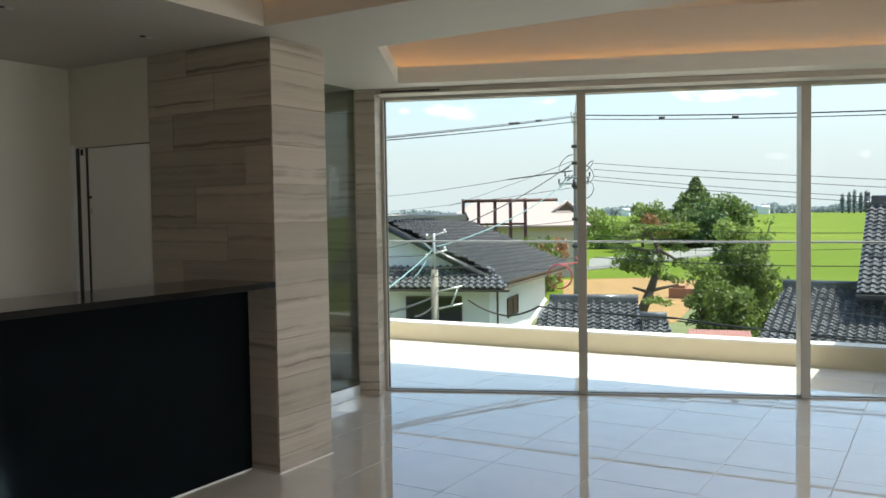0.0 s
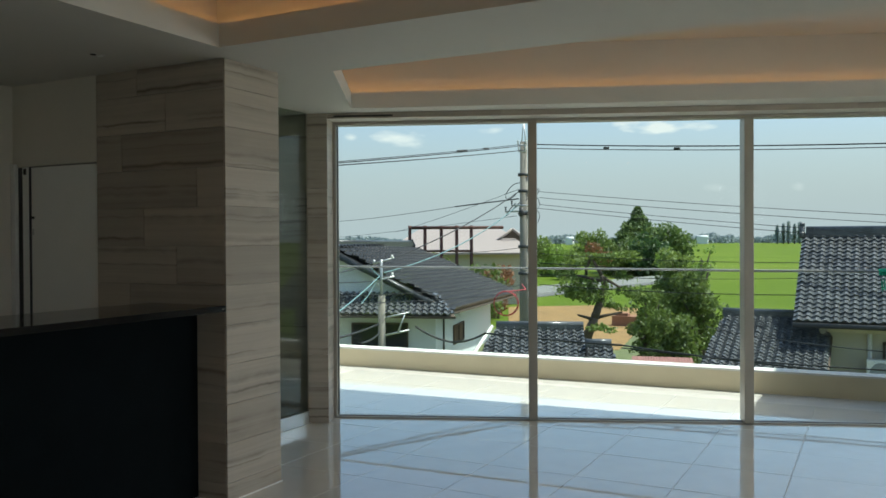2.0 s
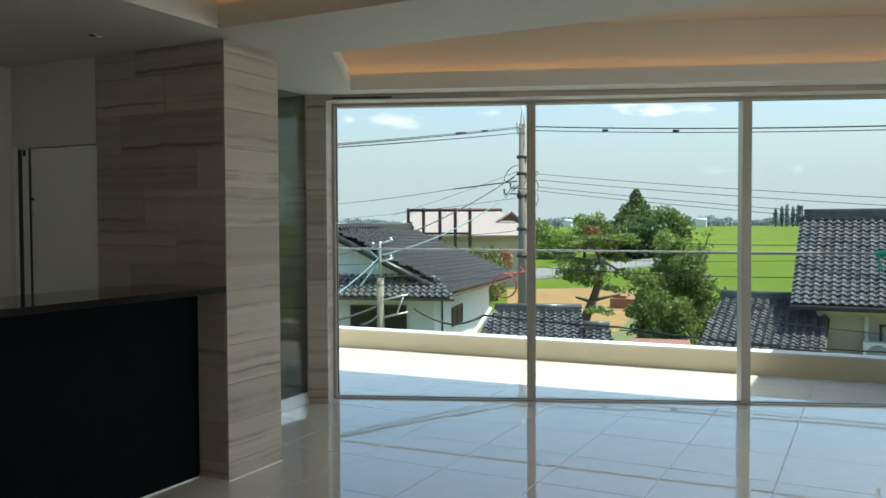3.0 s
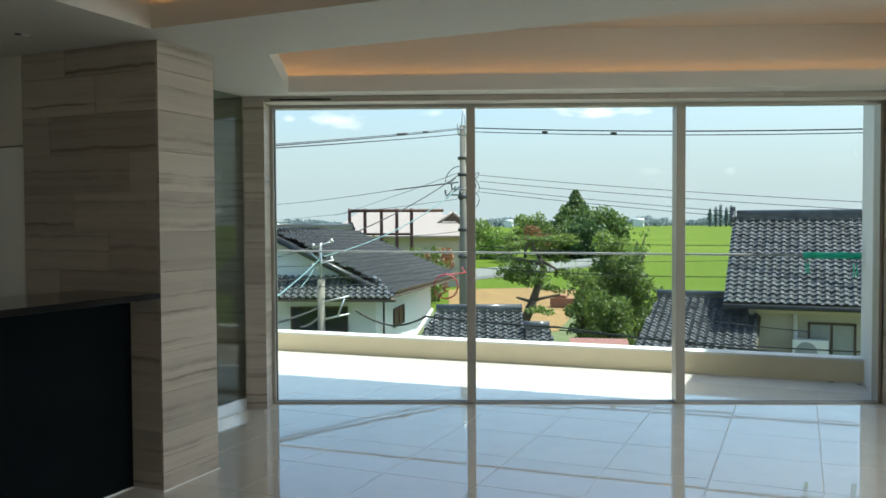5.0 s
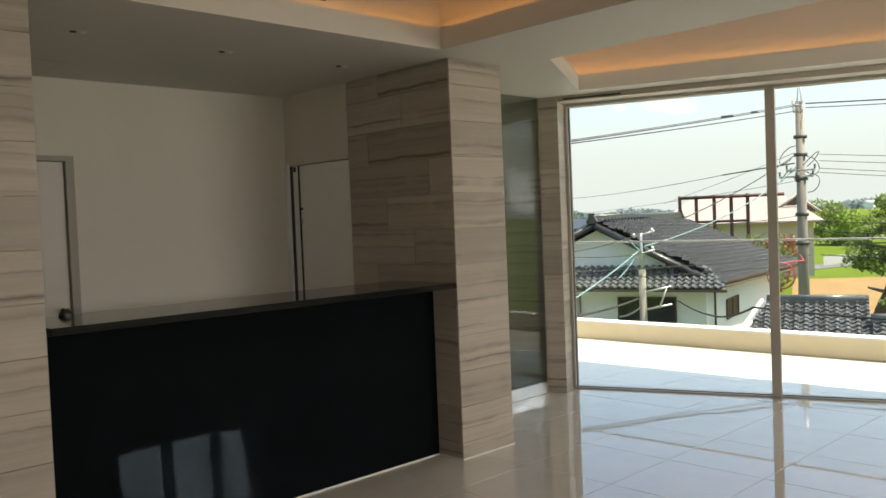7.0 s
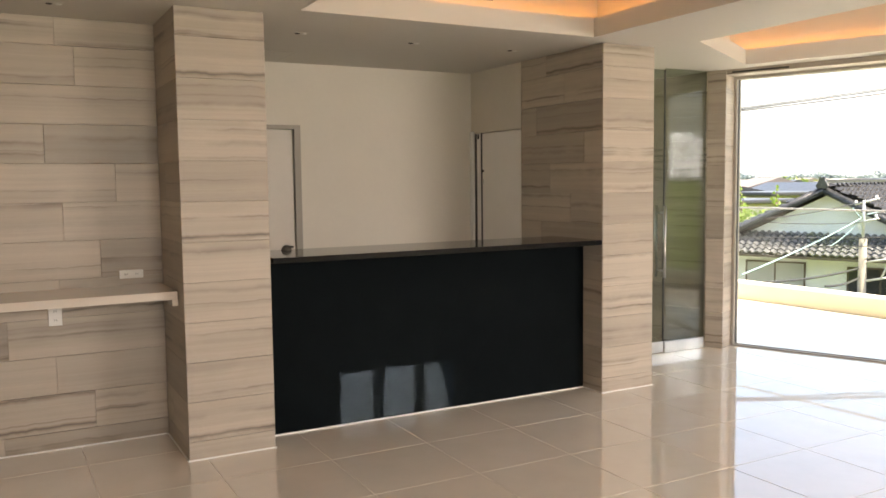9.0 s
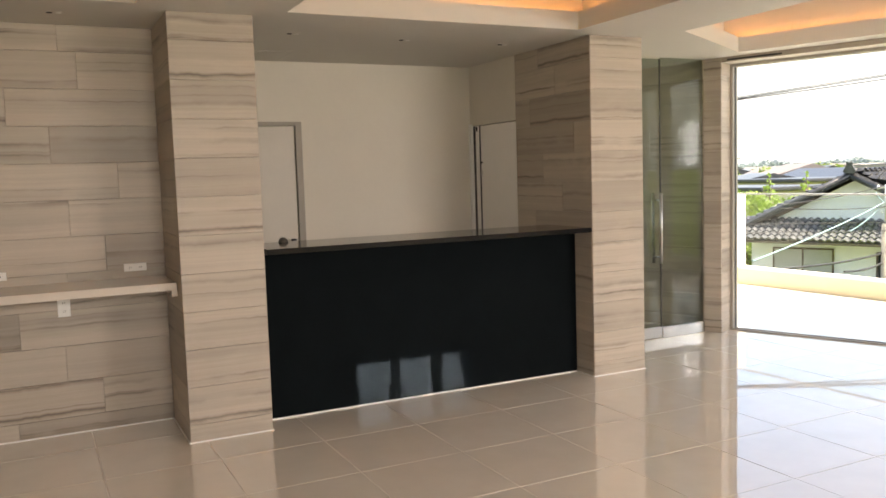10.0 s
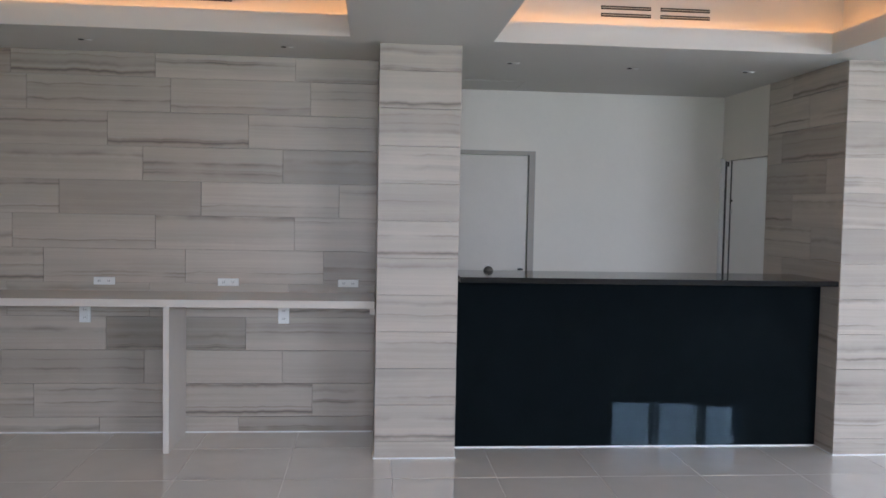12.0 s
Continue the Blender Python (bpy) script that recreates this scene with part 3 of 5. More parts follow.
def downlight(x, y):
    d = thing("downlight", "small recessed ceiling downlight with a white trim, switched off", "downlight", "ceiling downlights", m=pose(x, y, H))
    bm = bmesh.new()
    add_box(bm, -0.046, 0.046, -0.024, 0.024, -0.003, -0.0005, bevel=0.001)
    part("trim", bm, M_WHITE, d)
    for s in (-1, 1):
        bm = bmesh.new()
        add_tube(bm, (s * 0.023, 0, -0.0075), (s * 0.023, 0, -0.004), 0.015, 0.017, 16)
        # white disc stands in for a reflected bright dot, black disc for the slit
        lens = part("spot", bm, M_PLASTIC if s > 0 else M_SLOT, d, "round disc, white for a bright reflection, black for the dark slit")


for xy in ((-5.87, 0.21), (-4.677, 0.21), (-3.482, 0.223), (-2.03, 0.522), (-1.203, 0.56), (-0.395, 0.555)):
    downlight(*xy)

vent = thing("air_vent", "white air-conditioning outlet with four dark slots above the cove", "vent", m=pose(-1.248, 0.004, 2.738))
for x in (-0.185, 0.185):
    for z in (-0.022, 0.022):
        part("slot", boxes((x - 0.155, x + 0.155, -0.003, 0.0, z - 0.011, z + 0.011)), M_SLOT, vent, "dark air slot")
        part("slat", boxes((x - 0.150, x + 0.150, -0.008, -0.001, z - 0.003, z + 0.002)), M_FRAME, vent, "bronze louvre")
hatch = thing("ceiling_hatch", "flush white ceiling hatch with a thin dark joint", "hatch", m=pose(-2.41, 1.30, H))
part("panel", boxes((0.0, 0.60, 0.0, 0.42, -0.003, -0.0005)), M_WHITE, hatch)
part("joint", boxes((-0.006, 0.606, -0.006, -0.001, -0.002, -0.0003), (-0.006, 0.606, 0.421, 0.426, -0.002, -0.0003), (0.601, 0.606, -0.001, 0.421, -0.002, -0.0003)), M_FRAME, hatch)
vent2 = copy_thing(vent, pose(-4.12, 0.004, 2.738))

slot = solid("header_slot", "narrow dark air slot in the window header", "vent", boxes((0.02, 0.5, -0.253, -0.2505, 2.466, 2.480)), M_SLOT)
slot.matrix_basis = WIN

# ---- terrace ----
SLOPE = -0.05


def par_x(y, off=0.0):
    return 4.74 + SLOPE * y + off


terrace = [win_xy(-0.3, 0.101), win_xy(6.0, 0.101), (par_x(-4.4, 0.02), -4.4), (par_x(3.3, 0.02), 3.3), (2.6, 3.3)]
bm = bmesh.new()
add_prism(bm, terrace, -0.35, -0.006)
terrace_slab = solid("terrace", "pale terrace deck outside the window", "terrace", bm, simple("terrace_grout", (0.5, 0.48, 0.44), 0.85), "structure")
bm = bmesh.new()
add_prism(bm, [(par_x(-3.9), -3.9), (par_x(-3.9, 0.18), -3.9), (par_x(3.12, 0.18), 3.12), (par_x(3.12), 3.12)], -0.45, 0.195)
parapet = solid("parapet", "low cream rendered parapet with a pale cap", "parapet", bm, M_CREAMWALL, "structure")
bm = bmesh.new()
add_prism(bm, [(par_x(-3.9, -0.012), -3.9), (par_x(-3.9, 0.2), -3.9), (par_x(3.12, 0.2), 3.12), (par_x(3.12, -0.012), 3.12)], 0.196, 0.215)
part("cap", bm, M_RENDER, parapet, "pale metal-edged cap")
bm = bmesh.new()
add_prism(bm, [(2.9, 3.121), (4.80, 3.121), (4.80, 3.30), (2.9, 3.30)], -0.45, 1.17)
solid("terrace_wall_left", "low white rendered wall at the terrace end", "wall", bm, M_RENDER, "structure")
bm = bmesh.new()
add_prism(bm, [(4.10, -3.845), (5.12, -3.765), (5.12, -3.95), (4.16, -4.06)], -0.45, 2.72)
solid("terrace_wall_right", "tall white rendered wall at the terrace end", "wall", bm, M_RENDER, "structure")

rail = thing("balustrade", "clear glass balustrade with a slim steel top rail", "balustrade")
ys = (3.11, 1.81, 0.60, -0.60, -1.80, -3.00, -3.76)
bm = bmesh.new()
a, b = Vector((par_x(3.11, 0.09), 3.11, 1.165)), Vector((par_x(-3.76, 0.09), -3.76, 1.165))
add_path(bm, (a, b), 0.011, 8)
part("top_rail", bm, M_RAIL, rail, "slim steel rail")
for y1, y0 in zip(ys, ys[1:]):
    bm = bmesh.new()
    add_prism(bm, [(par_x(y0 + .006, 0.085), y0 + .006), (par_x(y0 + .006, 0.095), y0 + .006), (par_x(y1 - .006, 0.095), y1 - .006), (par_x(y1 - .006, 0.085), y1 - .006)], 0.216, 1.150)
    g = part("glass_panel", bm, M_RAILGLASS, rail, "clear glass")
    g.visible_shadow = False

tape = thing("green_cloth_tie", "green cloth wrapped round the balustrade rail with hanging tie ends", "cloth")
bm = bmesh.new()
y0, y1 = -3.75, -3.26
add_path(bm, [(par_x(y, 0.09) - 0.002 * math.sin(k * 2.1), y, 1.163 - 0.004 * math.sin(k * 1.7)) for k, y in enumerate(np.linspace(y0, y1, 9))], 0.031, 10)
M_GREEN = simple("green_cloth", (0.05, 0.52, 0.33), 0.8, amount=0.2, scale=30, relief=0.2)
part("wrap", bm, M_GREEN, tape)
for y in (y0 + 0.03, y0 + 0.055, y1 - 0.05, y1 - 0.03):
    bm = bmesh.new()
    add_path(bm, [(par_x(y, 0.055), y, 1.15), (par_x(y, 0.05), y + 0.006, 1.08), (par_x(y, 0.055), y - 0.004, 0.965 + 0.03 * (y > -3.5))], 0.007, 5)
    part("tie", bm, M_GREEN, tape)

# ---- tiles: walls, floor, terrace ----
TILE_MESH = {}


def tile_mesh(w, h, t, mat, key):
    k = (round(w, 3), round(h, 3), key)
    if k not in TILE_MESH:
        c = 0.0012
        vs = [(x, y, z) for y, d in ((t, 0), (c, 0), (0, c)) for x, z in ((d, d), (w - d, d), (w - d, h - d), (d, h - d))]
        fs = [(8, 9, 10, 11)] + [(a + i, a + (i + 1) % 4, a + 4 + (i + 1) % 4, a + 4 + i) for a in (0, 4) for i in range(4)]
        me = bpy.data.meshes.new("tile")
        me.from_pydata(vs, [], fs)
        me.materials.append(mat)
        TILE_MESH[k] = me
    return TILE_MESH[k]


def tile_wall(parent, base, length, zs, joints, depth=TT, gap=0.0022, bold=None):
    """Rows of tiles on a face: base places the face's left foot, x runs along it, -y faces the room; bold(row, end) picks a bolder tile."""
    for r, (z0, z1) in enumerate(zip(zs, zs[1:])):
        js = [0.0] + sorted(j for j in joints(r) if 0.012 < j < length - 0.012) + [length]
        for a, b in zip(js, js[1:]):
            mat = (bold and bold(r, b)) or M_TILE
            ob = new("tile", tile_mesh(b - a - gap, z1 - z0 - gap, depth, mat, mat.name))
            ob.parent = parent
            tilt = random.uniform(-0.0012, 0.0012)
            ob.matrix_basis = base @ pose(a + gap / 2, random.uniform(0, 0.0008), z0 + gap / 2, 0, 0, math.degrees(tilt) * 0.4)


ROWS = [0.0] + [0.106 + 0.2235 * k for k in range(11)] + [H]
FIRST = (-4.724, -5.14, -4.437, -4.68, -4.401, -4.172, -4.365, -4.072, -4.446, -4.671, -4.27, -4.368)
x_min = -6.6
tile_wall(wall_left, pose(x_min, 0.612, 0), -2.918 - x_min, ROWS, lambda r: [FIRST[r] - x_min + 0.904 * k for k in range(-4, 6)],
          bold=lambda r, end: next((M_TILE_BOLD for row, x in ((11, -4.368), (5, -5.076), (1, -3.332), (9, -3.767)) if row == r and abs(end + x_min - x) < 0.02), None))
tile_wall(column_left, pose(-2.918, 0, 0), 0.493, ROWS, lambda r: (), bold=lambda r, end: {10: M_TILE_BOLD, 6: M_TILE_BOLD, 1: M_TILE_BOLD}.get(r))
tile_wall(column_left, pose(-2.918, 0.612, 0, 0, 0, -90), 0.601, ROWS, lambda r: (0.601 - 0.41,) if r % 3 == 1 else ())
tile_wall(column_left, pose(-2.425, 0.001 + TT, 0, 0, 0, 90), 0.20, ROWS[:-1] + [H], lambda r: ())
tile_wall(column_right, pose(0, 0, 0), 0.475, ROWS, lambda r: ())
SIDE = (0.35, 0.62, 0.18, 0.75, 0.50, 0.28, 0.66, 0.40, 0.82, 0.22, 0.58, 0.35)
tile_wall(column_right, pose(0, 1.034, 0, 0, 0, -90), 1.034 - TT - 0.001, ROWS, lambda r: (SIDE[r],), bold=lambda r, end: {9: M_TILE_BOLD, 11: M_TILE_BOLD, 3: M_TILE_BOLDTOP}.get(r) if end > 1.0 else None)
tile_wall(column_right, pose(0.475, TT + 0.001, 0, 0, 0, 90), 0.80, ROWS, lambda r: (SIDE[r] * 0.8,))
tile_wall(wall_hall, pose(1.36, 2.3, 0), 1.1, ROWS, lambda r: (SIDE[r] * 0.9,))
HEAD_ROWS = [2.455, H]
tile_wall(wall_window, WIN @ pose(-0.203, -0.25, 0), 0.168, ROWS, lambda r: ())
tile_wall(wall_window, WIN @ pose(-0.035, -0.25 + TT + 0.001, 0, 0, 0, 90), 0.188, ROWS[:-2] + [2.341, 2.454], lambda r: ())
tile_wall(wall_window, WIN @ pose(-0.034, -0.25, 0), GLASS_END + 0.033, HEAD_ROWS, lambda r: [0.5 + 0.9 * k for k in range(6)])
tile_wall(wall_window, WIN @ pose(GLASS_END, -0.25, 0), 0.67, ROWS, lambda r: (SIDE[r] * 0.5,))
tile_wall(wall_window, WIN @ pose(GLASS_END, -0.06, 0, 0, 0, -90), 0.178, ROWS[:-2] + [2.341, 2.454], lambda r: ())
tile_wall(wall_window, WIN @ pose(-1.635, -0.10 - TT, 0), 1.43, ROWS, lambda r: (SIDE[r],))
head_soffit = solid("header_soffit", "white painted soffit of the window reveal", "trim", boxes((-0.035, GLASS_END, -0.238, -0.051, 2.4565, 2.4655)), M_WHITE, "structure")
head_soffit.matrix_basis = WIN


for owner, rows in ((wall_left, [(-6.6, -2.93, 0.604, 0.611, 0.0, 0.007)]), (column_left, [(-2.924, -2.420, -0.006, -0.001, 0.0, 0.007), (-2.926, -2.919, 0.0, 0.60, 0.0, 0.007)]),
                    (column_right, [(-0.006, 0.481, -0.006, -0.001, 0.0, 0.007), (-0.007, -0.001, 0.0, 0.205, 0.0, 0.007)])):
    part("base_joint", boxes(*rows), M_PLASTIC, owner, "thin white joint at the floor")


def clip_poly(poly, side):
    """Keep the part of a polygon where side(p) <= 0."""
    out = []
    for i, p in enumerate(poly):
        q = poly[(i + 1) % len(poly)]
        sp, sq = side(p), side(q)
        if sp <= 0:
            out.append(p)
        if sp * sq < 0:
            k = sp / (sp - sq)
            out.append((p[0] + k * (q[0] - p[0]), p[1] + k * (q[1] - p[1])))
    return out


def area(poly):
    return abs(sum(a[0] * b[1] - b[0] * a[1] for a, b in zip(poly, poly[1:] + poly[:1]))) / 2


PLATE = {}


def floor_piece(name, poly, parent, mat, top, tilt):
    x0, y0 = poly[0]
    key = (name, tuple((round(x - x0, 3), round(y - y0, 3)) for x, y in poly))
    if key not in PLATE:
        n, c = len(poly), 0.001
        cx, cy = sum(p[0] for p in poly) / n, sum(p[1] for p in poly) / n

        def inset(p, d):
            v = Vector((cx - p[0], cy - p[1]))
            return v.normalized() * d
        vs = [(x - x0, y - y0, -0.008) for x, y in poly] + [(x - x0, y - y0, -c) for x, y in poly]
        vs += [(x - x0 + inset((x, y), c * 1.4)[0], y - y0 + inset((x, y), c * 1.4)[1], 0) for x, y in poly]
        fs = [tuple(range(2 * n, 3 * n))] + [(a + i, a + (i + 1) % n, a + n + (i + 1) % n, a + n + i) for a in (0, n) for i in range(n)]
        me = bpy.data.meshes.new(name)
        me.from_pydata(vs, [], fs)
        me.materials.append(mat)
        PLATE[key] = me
    ob = new(name, PLATE[key])
    ob.parent = parent
    ob.matrix_basis = pose(x0, y0, top, random.gauss(0, tilt), random.gauss(0, tilt), 0)


def side_of_glass(p, off):
    return (Vector((*p, 0)) - G0).dot(GN) - off


gap = 0.0035
for i in range(-11, 8):
    for j in range(-11, 4):
        x0, y0 = -0.42 + 0.6 * i, -0.37 + 0.6 * j
        sq = [(x0 + gap / 2, y0 + gap / 2), (x0 + 0.6 - gap / 2, y0 + gap / 2), (x0 + 0.6 - gap / 2, y0 + 0.6 - gap / 2), (x0 + gap / 2, y0 + 0.6 - gap / 2)]
        if y0 > -6.9 and x0 > -6.9 and (y0 < 1.0 or x0 > -0.2):
            inner = clip_poly(sq, lambda p: side_of_glass(p, -0.052 if y0 < 0.9 else -0.2))
            if len(inner) > 2 and area(inner) > 0.004:
                floor_piece("floor_tile", inner, floor, M_FLOOR, 0.0, 0.035)
        outer = clip_poly(sq, lambda p: -side_of_glass(p, 0.062))
        outer = clip_poly(outer, lambda p: p[0] - par_x(p[1], -0.004)) if len(outer) > 2 else []
        outer = clip_poly(outer, lambda p: -3.80 - p[1]) if len(outer) > 2 else []
        outer = clip_poly(outer, lambda p: p[1] - 3.12) if len(outer) > 2 else []
        if len(outer) > 2 and area(outer) > 0.01:
            floor_piece("paving_tile", outer, terrace_slab, M_TERRACE, -0.002, 0.02)

# ---- outdoors: ground ----
GZ = -4.0
M_FIELD = material("rice_field", (0.13, 0.27, 0.03), 0.8, spec=0.05)
v = coords(M_FIELD)
big, small = noise_tex(M_FIELD, v, 0.03, 4), noise_tex(M_FIELD, v, 2.5, 4)
c = ramp(M_FIELD, big, (0.35, (0.088, 0.136, 0.013)), (0.65, (0.132, 0.182, 0.022)))
link(M_FIELD, mix(M_FIELD, math_node(M_FIELD, "MULTIPLY", small, 0.35), c, (0.08, 0.125, 0.013)), bsdf(M_FIELD).inputs["Base Color"])
M_DIRT = simple("sandy_soil", (0.27, 0.165, 0.06), 0.95, amount=0.25, scale=0.8, relief=0.4)
bm = bmesh.new()
ring = [(2600 * math.cos(k * math.tau / 48), 2600 * math.sin(k * math.tau / 48)) for k in range(48)]
bm.faces.new([bm.verts.new((x, y, GZ)) for x, y in ring])
solid("ground", "bright green rice fields reaching the horizon", "field", bm, M_FIELD, "structure")
bm = bmesh.new()
add_prism(bm, [(-14, -30), (42, -22), (46, 2), (43.57, 9.36), (42.27, 24.06), (30, 45), (-14, 40)], GZ + 0.004, GZ + 0.02)
solid("yard_ground", "weedy green-grey yard between the houses", "ground", bm, simple("yard_gravel", (0.13, 0.15, 0.06), 0.95, amount=0.25, scale=0.8, relief=0.4), "structure")
bm = bmesh.new()
add_prism(bm, [(34.99, 13.12), (36.65, 7.94), (42.31, 8.77), (61.19, 13.17), (63.27, 16.98), (58.78, 23.19)], GZ + 0.024, GZ + 0.04)
solid("sandy_lot", "bare sandy yellow lot beyond the houses", "ground", bm, M_DIRT, "structure")
bm = bmesh.new()
add_prism(bm, [(68.41, 25.55), (101.01, 19.71), (109.79, 21.64), (74.42, 27.95)], GZ + 0.024, GZ + 0.05)
solid("far_road", "pale grey road beyond the lot", "road", bm, simple("pale_asphalt", (0.13, 0.13, 0.125), 0.9), "structure")

# ---- houses ----
M_KAWARA = simple("dark_glazed_roof_tile", (0.105, 0.110, 0.115), 0.22, amount=0.5, scale=3.0)
# the strong colour speckle stands in for glints on the white house's tiles
M_KAWARA2 = simple("speckled_roof_tile", (0.034, 0.037, 0.040), 0.30, amount=1.2, scale=9.0, spec=0.5)
M_PALEROOF = simple("pale_metal_roof", (0.33, 0.28, 0.255), 0.6, amount=0.08)
M_PLASTER = simple("pale_blue_plaster", (0.72, 0.75, 0.76), 0.85, amount=0.06, scale=1.0, relief=0.1)
M_PLASTER2 = simple("beige_plaster", (0.47, 0.44, 0.37), 0.85, amount=0.07, scale=1.0, relief=0.1)
M_WOOD = simple("dark_weathered_wood", (0.10, 0.075, 0.055), 0.8, amount=0.3)
M_FASCIA = simple("cream_fascia", (0.55, 0.50, 0.40), 0.6)
M_DARKGLASS = simple("dark_window_glass", (0.03, 0.034, 0.036), 0.3, spec=0.02)
M_CURTAIN = simple("frosted_pane", (0.36, 0.38, 0.37), 0.3, amount=0.1, spec=0.2)
M_RUST = simple("rust_red_steel", (0.075, 0.030, 0.022), 0.7, amount=0.3)
M_RED = simple("red_sheet_roof", (0.31, 0.145, 0.12), 0.6, amount=0.12)
M_CONCRETE = simple("pole_concrete", (0.24, 0.22, 0.185), 0.85, amount=0.12, relief=0.2)
M_GALV = simple("galvanised_steel", (0.55, 0.56, 0.56), 0.45, 0.6)
M_CABLE = simple("black_cable", (0.02, 0.02, 0.022), 0.6)
M_TEAL = simple("teal_guard_cable", (0.17, 0.28, 0.29), 0.6)
WAVE = ((0.0, 0.0), (0.25, 0.018), (0.5, 0.058), (0.75, 0.048))


def kawara(a, b, c, d, w=0.205, course=0.165, relief=1.0):
    """Courses of wavy clay tiles between an eave a-b and a ridge c-d."""
    a, b, c, d = map(Vector, (a, b, c, d))
    e = (b - a).normalized()
    s = (c - a) - e * (c - a).dot(e)
    up = e.cross(s).normalized()
    if up.z < 0:
        up = -up
    n = max(1, round(s.length / course))
    vs, fs = [], []
    for i in range(n):
        t0, t1 = i / n, (i + 1) / n
        tm = (t0 + t1) / 2
        lo, hi = (a.lerp(c, tm) - a).dot(e), (b.lerp(d, tm) - a).dot(e)
        k, us = math.floor(lo / w), []
        while k * w < hi:
            us += [((k + f) * w, h) for f, h in WAVE if lo <= (k + f) * w <= hi]
            k += 1
        if len(us) < 2:
            continue
        m0 = len(vs)
        for u, h in us:
            h *= relief
            j = 0.006 * math.sin(u * 7.3 + i * 2.9)
            p0, p1 = a + e * u + s * t0, a + e * u + s * t1
            vs += [p0 + up * (h - 0.01), p0 + up * (h + 0.034 * relief + j), p1 + up * (h + j)]
        for q in range(len(us) - 1):
            x, y = m0 + 3 * q, m0 + 3 * q + 3
            fs += [(x, y, y + 1, x + 1), (x + 1, y + 1, y + 2, x + 2)]
    me = bpy.data.meshes.new("roof_tiles")
    me.from_pydata([tuple(p) for p in vs], [], fs)
    return me


def roof_face(parent, a, b, c, d, mat, **kw):
    me = kawara(a, b, c, d, **kw)
    me.materials.append(mat)
    ob = new("roof_tiles", me)
    ob.parent = parent
    ob["kind"] = "stuff"
    bm = bmesh.new()
    q = [bm.verts.new(Vector(p) - Vector((0, 0, k))) for k in (0.03, 0.12) for p in (a, b, d, c)]
    for f in ((0, 1, 2, 3), (7, 6, 5, 4), (0, 4, 5, 1), (1, 5, 6, 2), (2, 6, 7, 3), (3, 7, 4, 0)):
        bm.faces.new([q[i] for i in f])
    part("roof_deck", bm, M_WOOD, parent)


def ridge(parent, c, d, mat, h=0.32, ends=True):
    c, d = Vector(c), Vector(d)
    u = (d - c).normalized()
    side = Vector((-u.y, u.x, 0))
    bm = bmesh.new()
    for k, (w0, z0, z1) in enumerate(((0.14, -0.05, h * 0.35), (0.12, h * 0.36, h * 0.66), (0.10, h * 0.67, h * 0.9))):
        vs = [bm.verts.new(p + side * sx * w0 + Vector((0, 0, z))) for p in (c, d) for sx, z in ((-1, z0), (1, z0), (1, z1), (-1, z1))]
        for f in ((0, 1, 2, 3), (7, 6, 5, 4), (0, 4, 5, 1), (1, 5, 6, 2), (2, 6, 7, 3), (3, 7, 4, 0)):
            bm.faces.new([vs[i] for i in f])
    add_tube(bm, c + Vector((0, 0, h * 0.92)), d + Vector((0, 0, h * 0.92)), 0.075, n=8)
    r = part("ridge", bm, mat, parent, "stacked ridge tiles")
    if ends:
        for p, sgn in ((c, -1), (d, 1)):
            bm = bmesh.new()
            o = p + u * sgn * 0.1
            for x, z, r0 in ((0, 0.08, 0.17), (0.12, 0.0, 0.10), (-0.12, 0.0, 0.10), (0, 0.22, 0.10), (0.06, 0.29, 0.05), (-0.06, 0.29, 0.05)):
                add_tube(bm, o + side * x + Vector((0, 0, z)) - u * 0.06, o + side * x + Vector((0, 0, z)) + u * 0.06, r0, n=10)
            part("ridge_ornament", bm, mat, parent, "rounded ridge-end tile")


def poly_wall(parent, name, poly, z0, z1, mat, label=""):
    bm = bmesh.new()
    add_prism(bm, poly, z0, z1)
    return part(name, bm, mat, parent, label)


def gable(parent, a, b, top, mat, thick=0.12):
    """A triangular gable wall over the base a-b."""
    a, b, top = Vector(a), Vector(b), Vector(top)
    nrm = (b - a).cross(Vector((0, 0, 1))).normalized() * thick
    bm = bmesh.new()
    vs = [bm.verts.new(p + k * nrm) for k in (0, 1) for p in (a, b, top)]
    for f in ((0, 1, 2), (5, 4, 3), (0, 3, 4, 1), (1, 4, 5, 2), (2, 5, 3, 0)):
        bm.faces.new([vs[i] for i in f])
    return part("gable", bm, mat, parent)


def beam(parent, name, a, b, r, mat, label="", n=4):
    bm = bmesh.new()
    add_tube(bm, a, b, r, n=n)
    return part(name, bm, mat, parent, label)


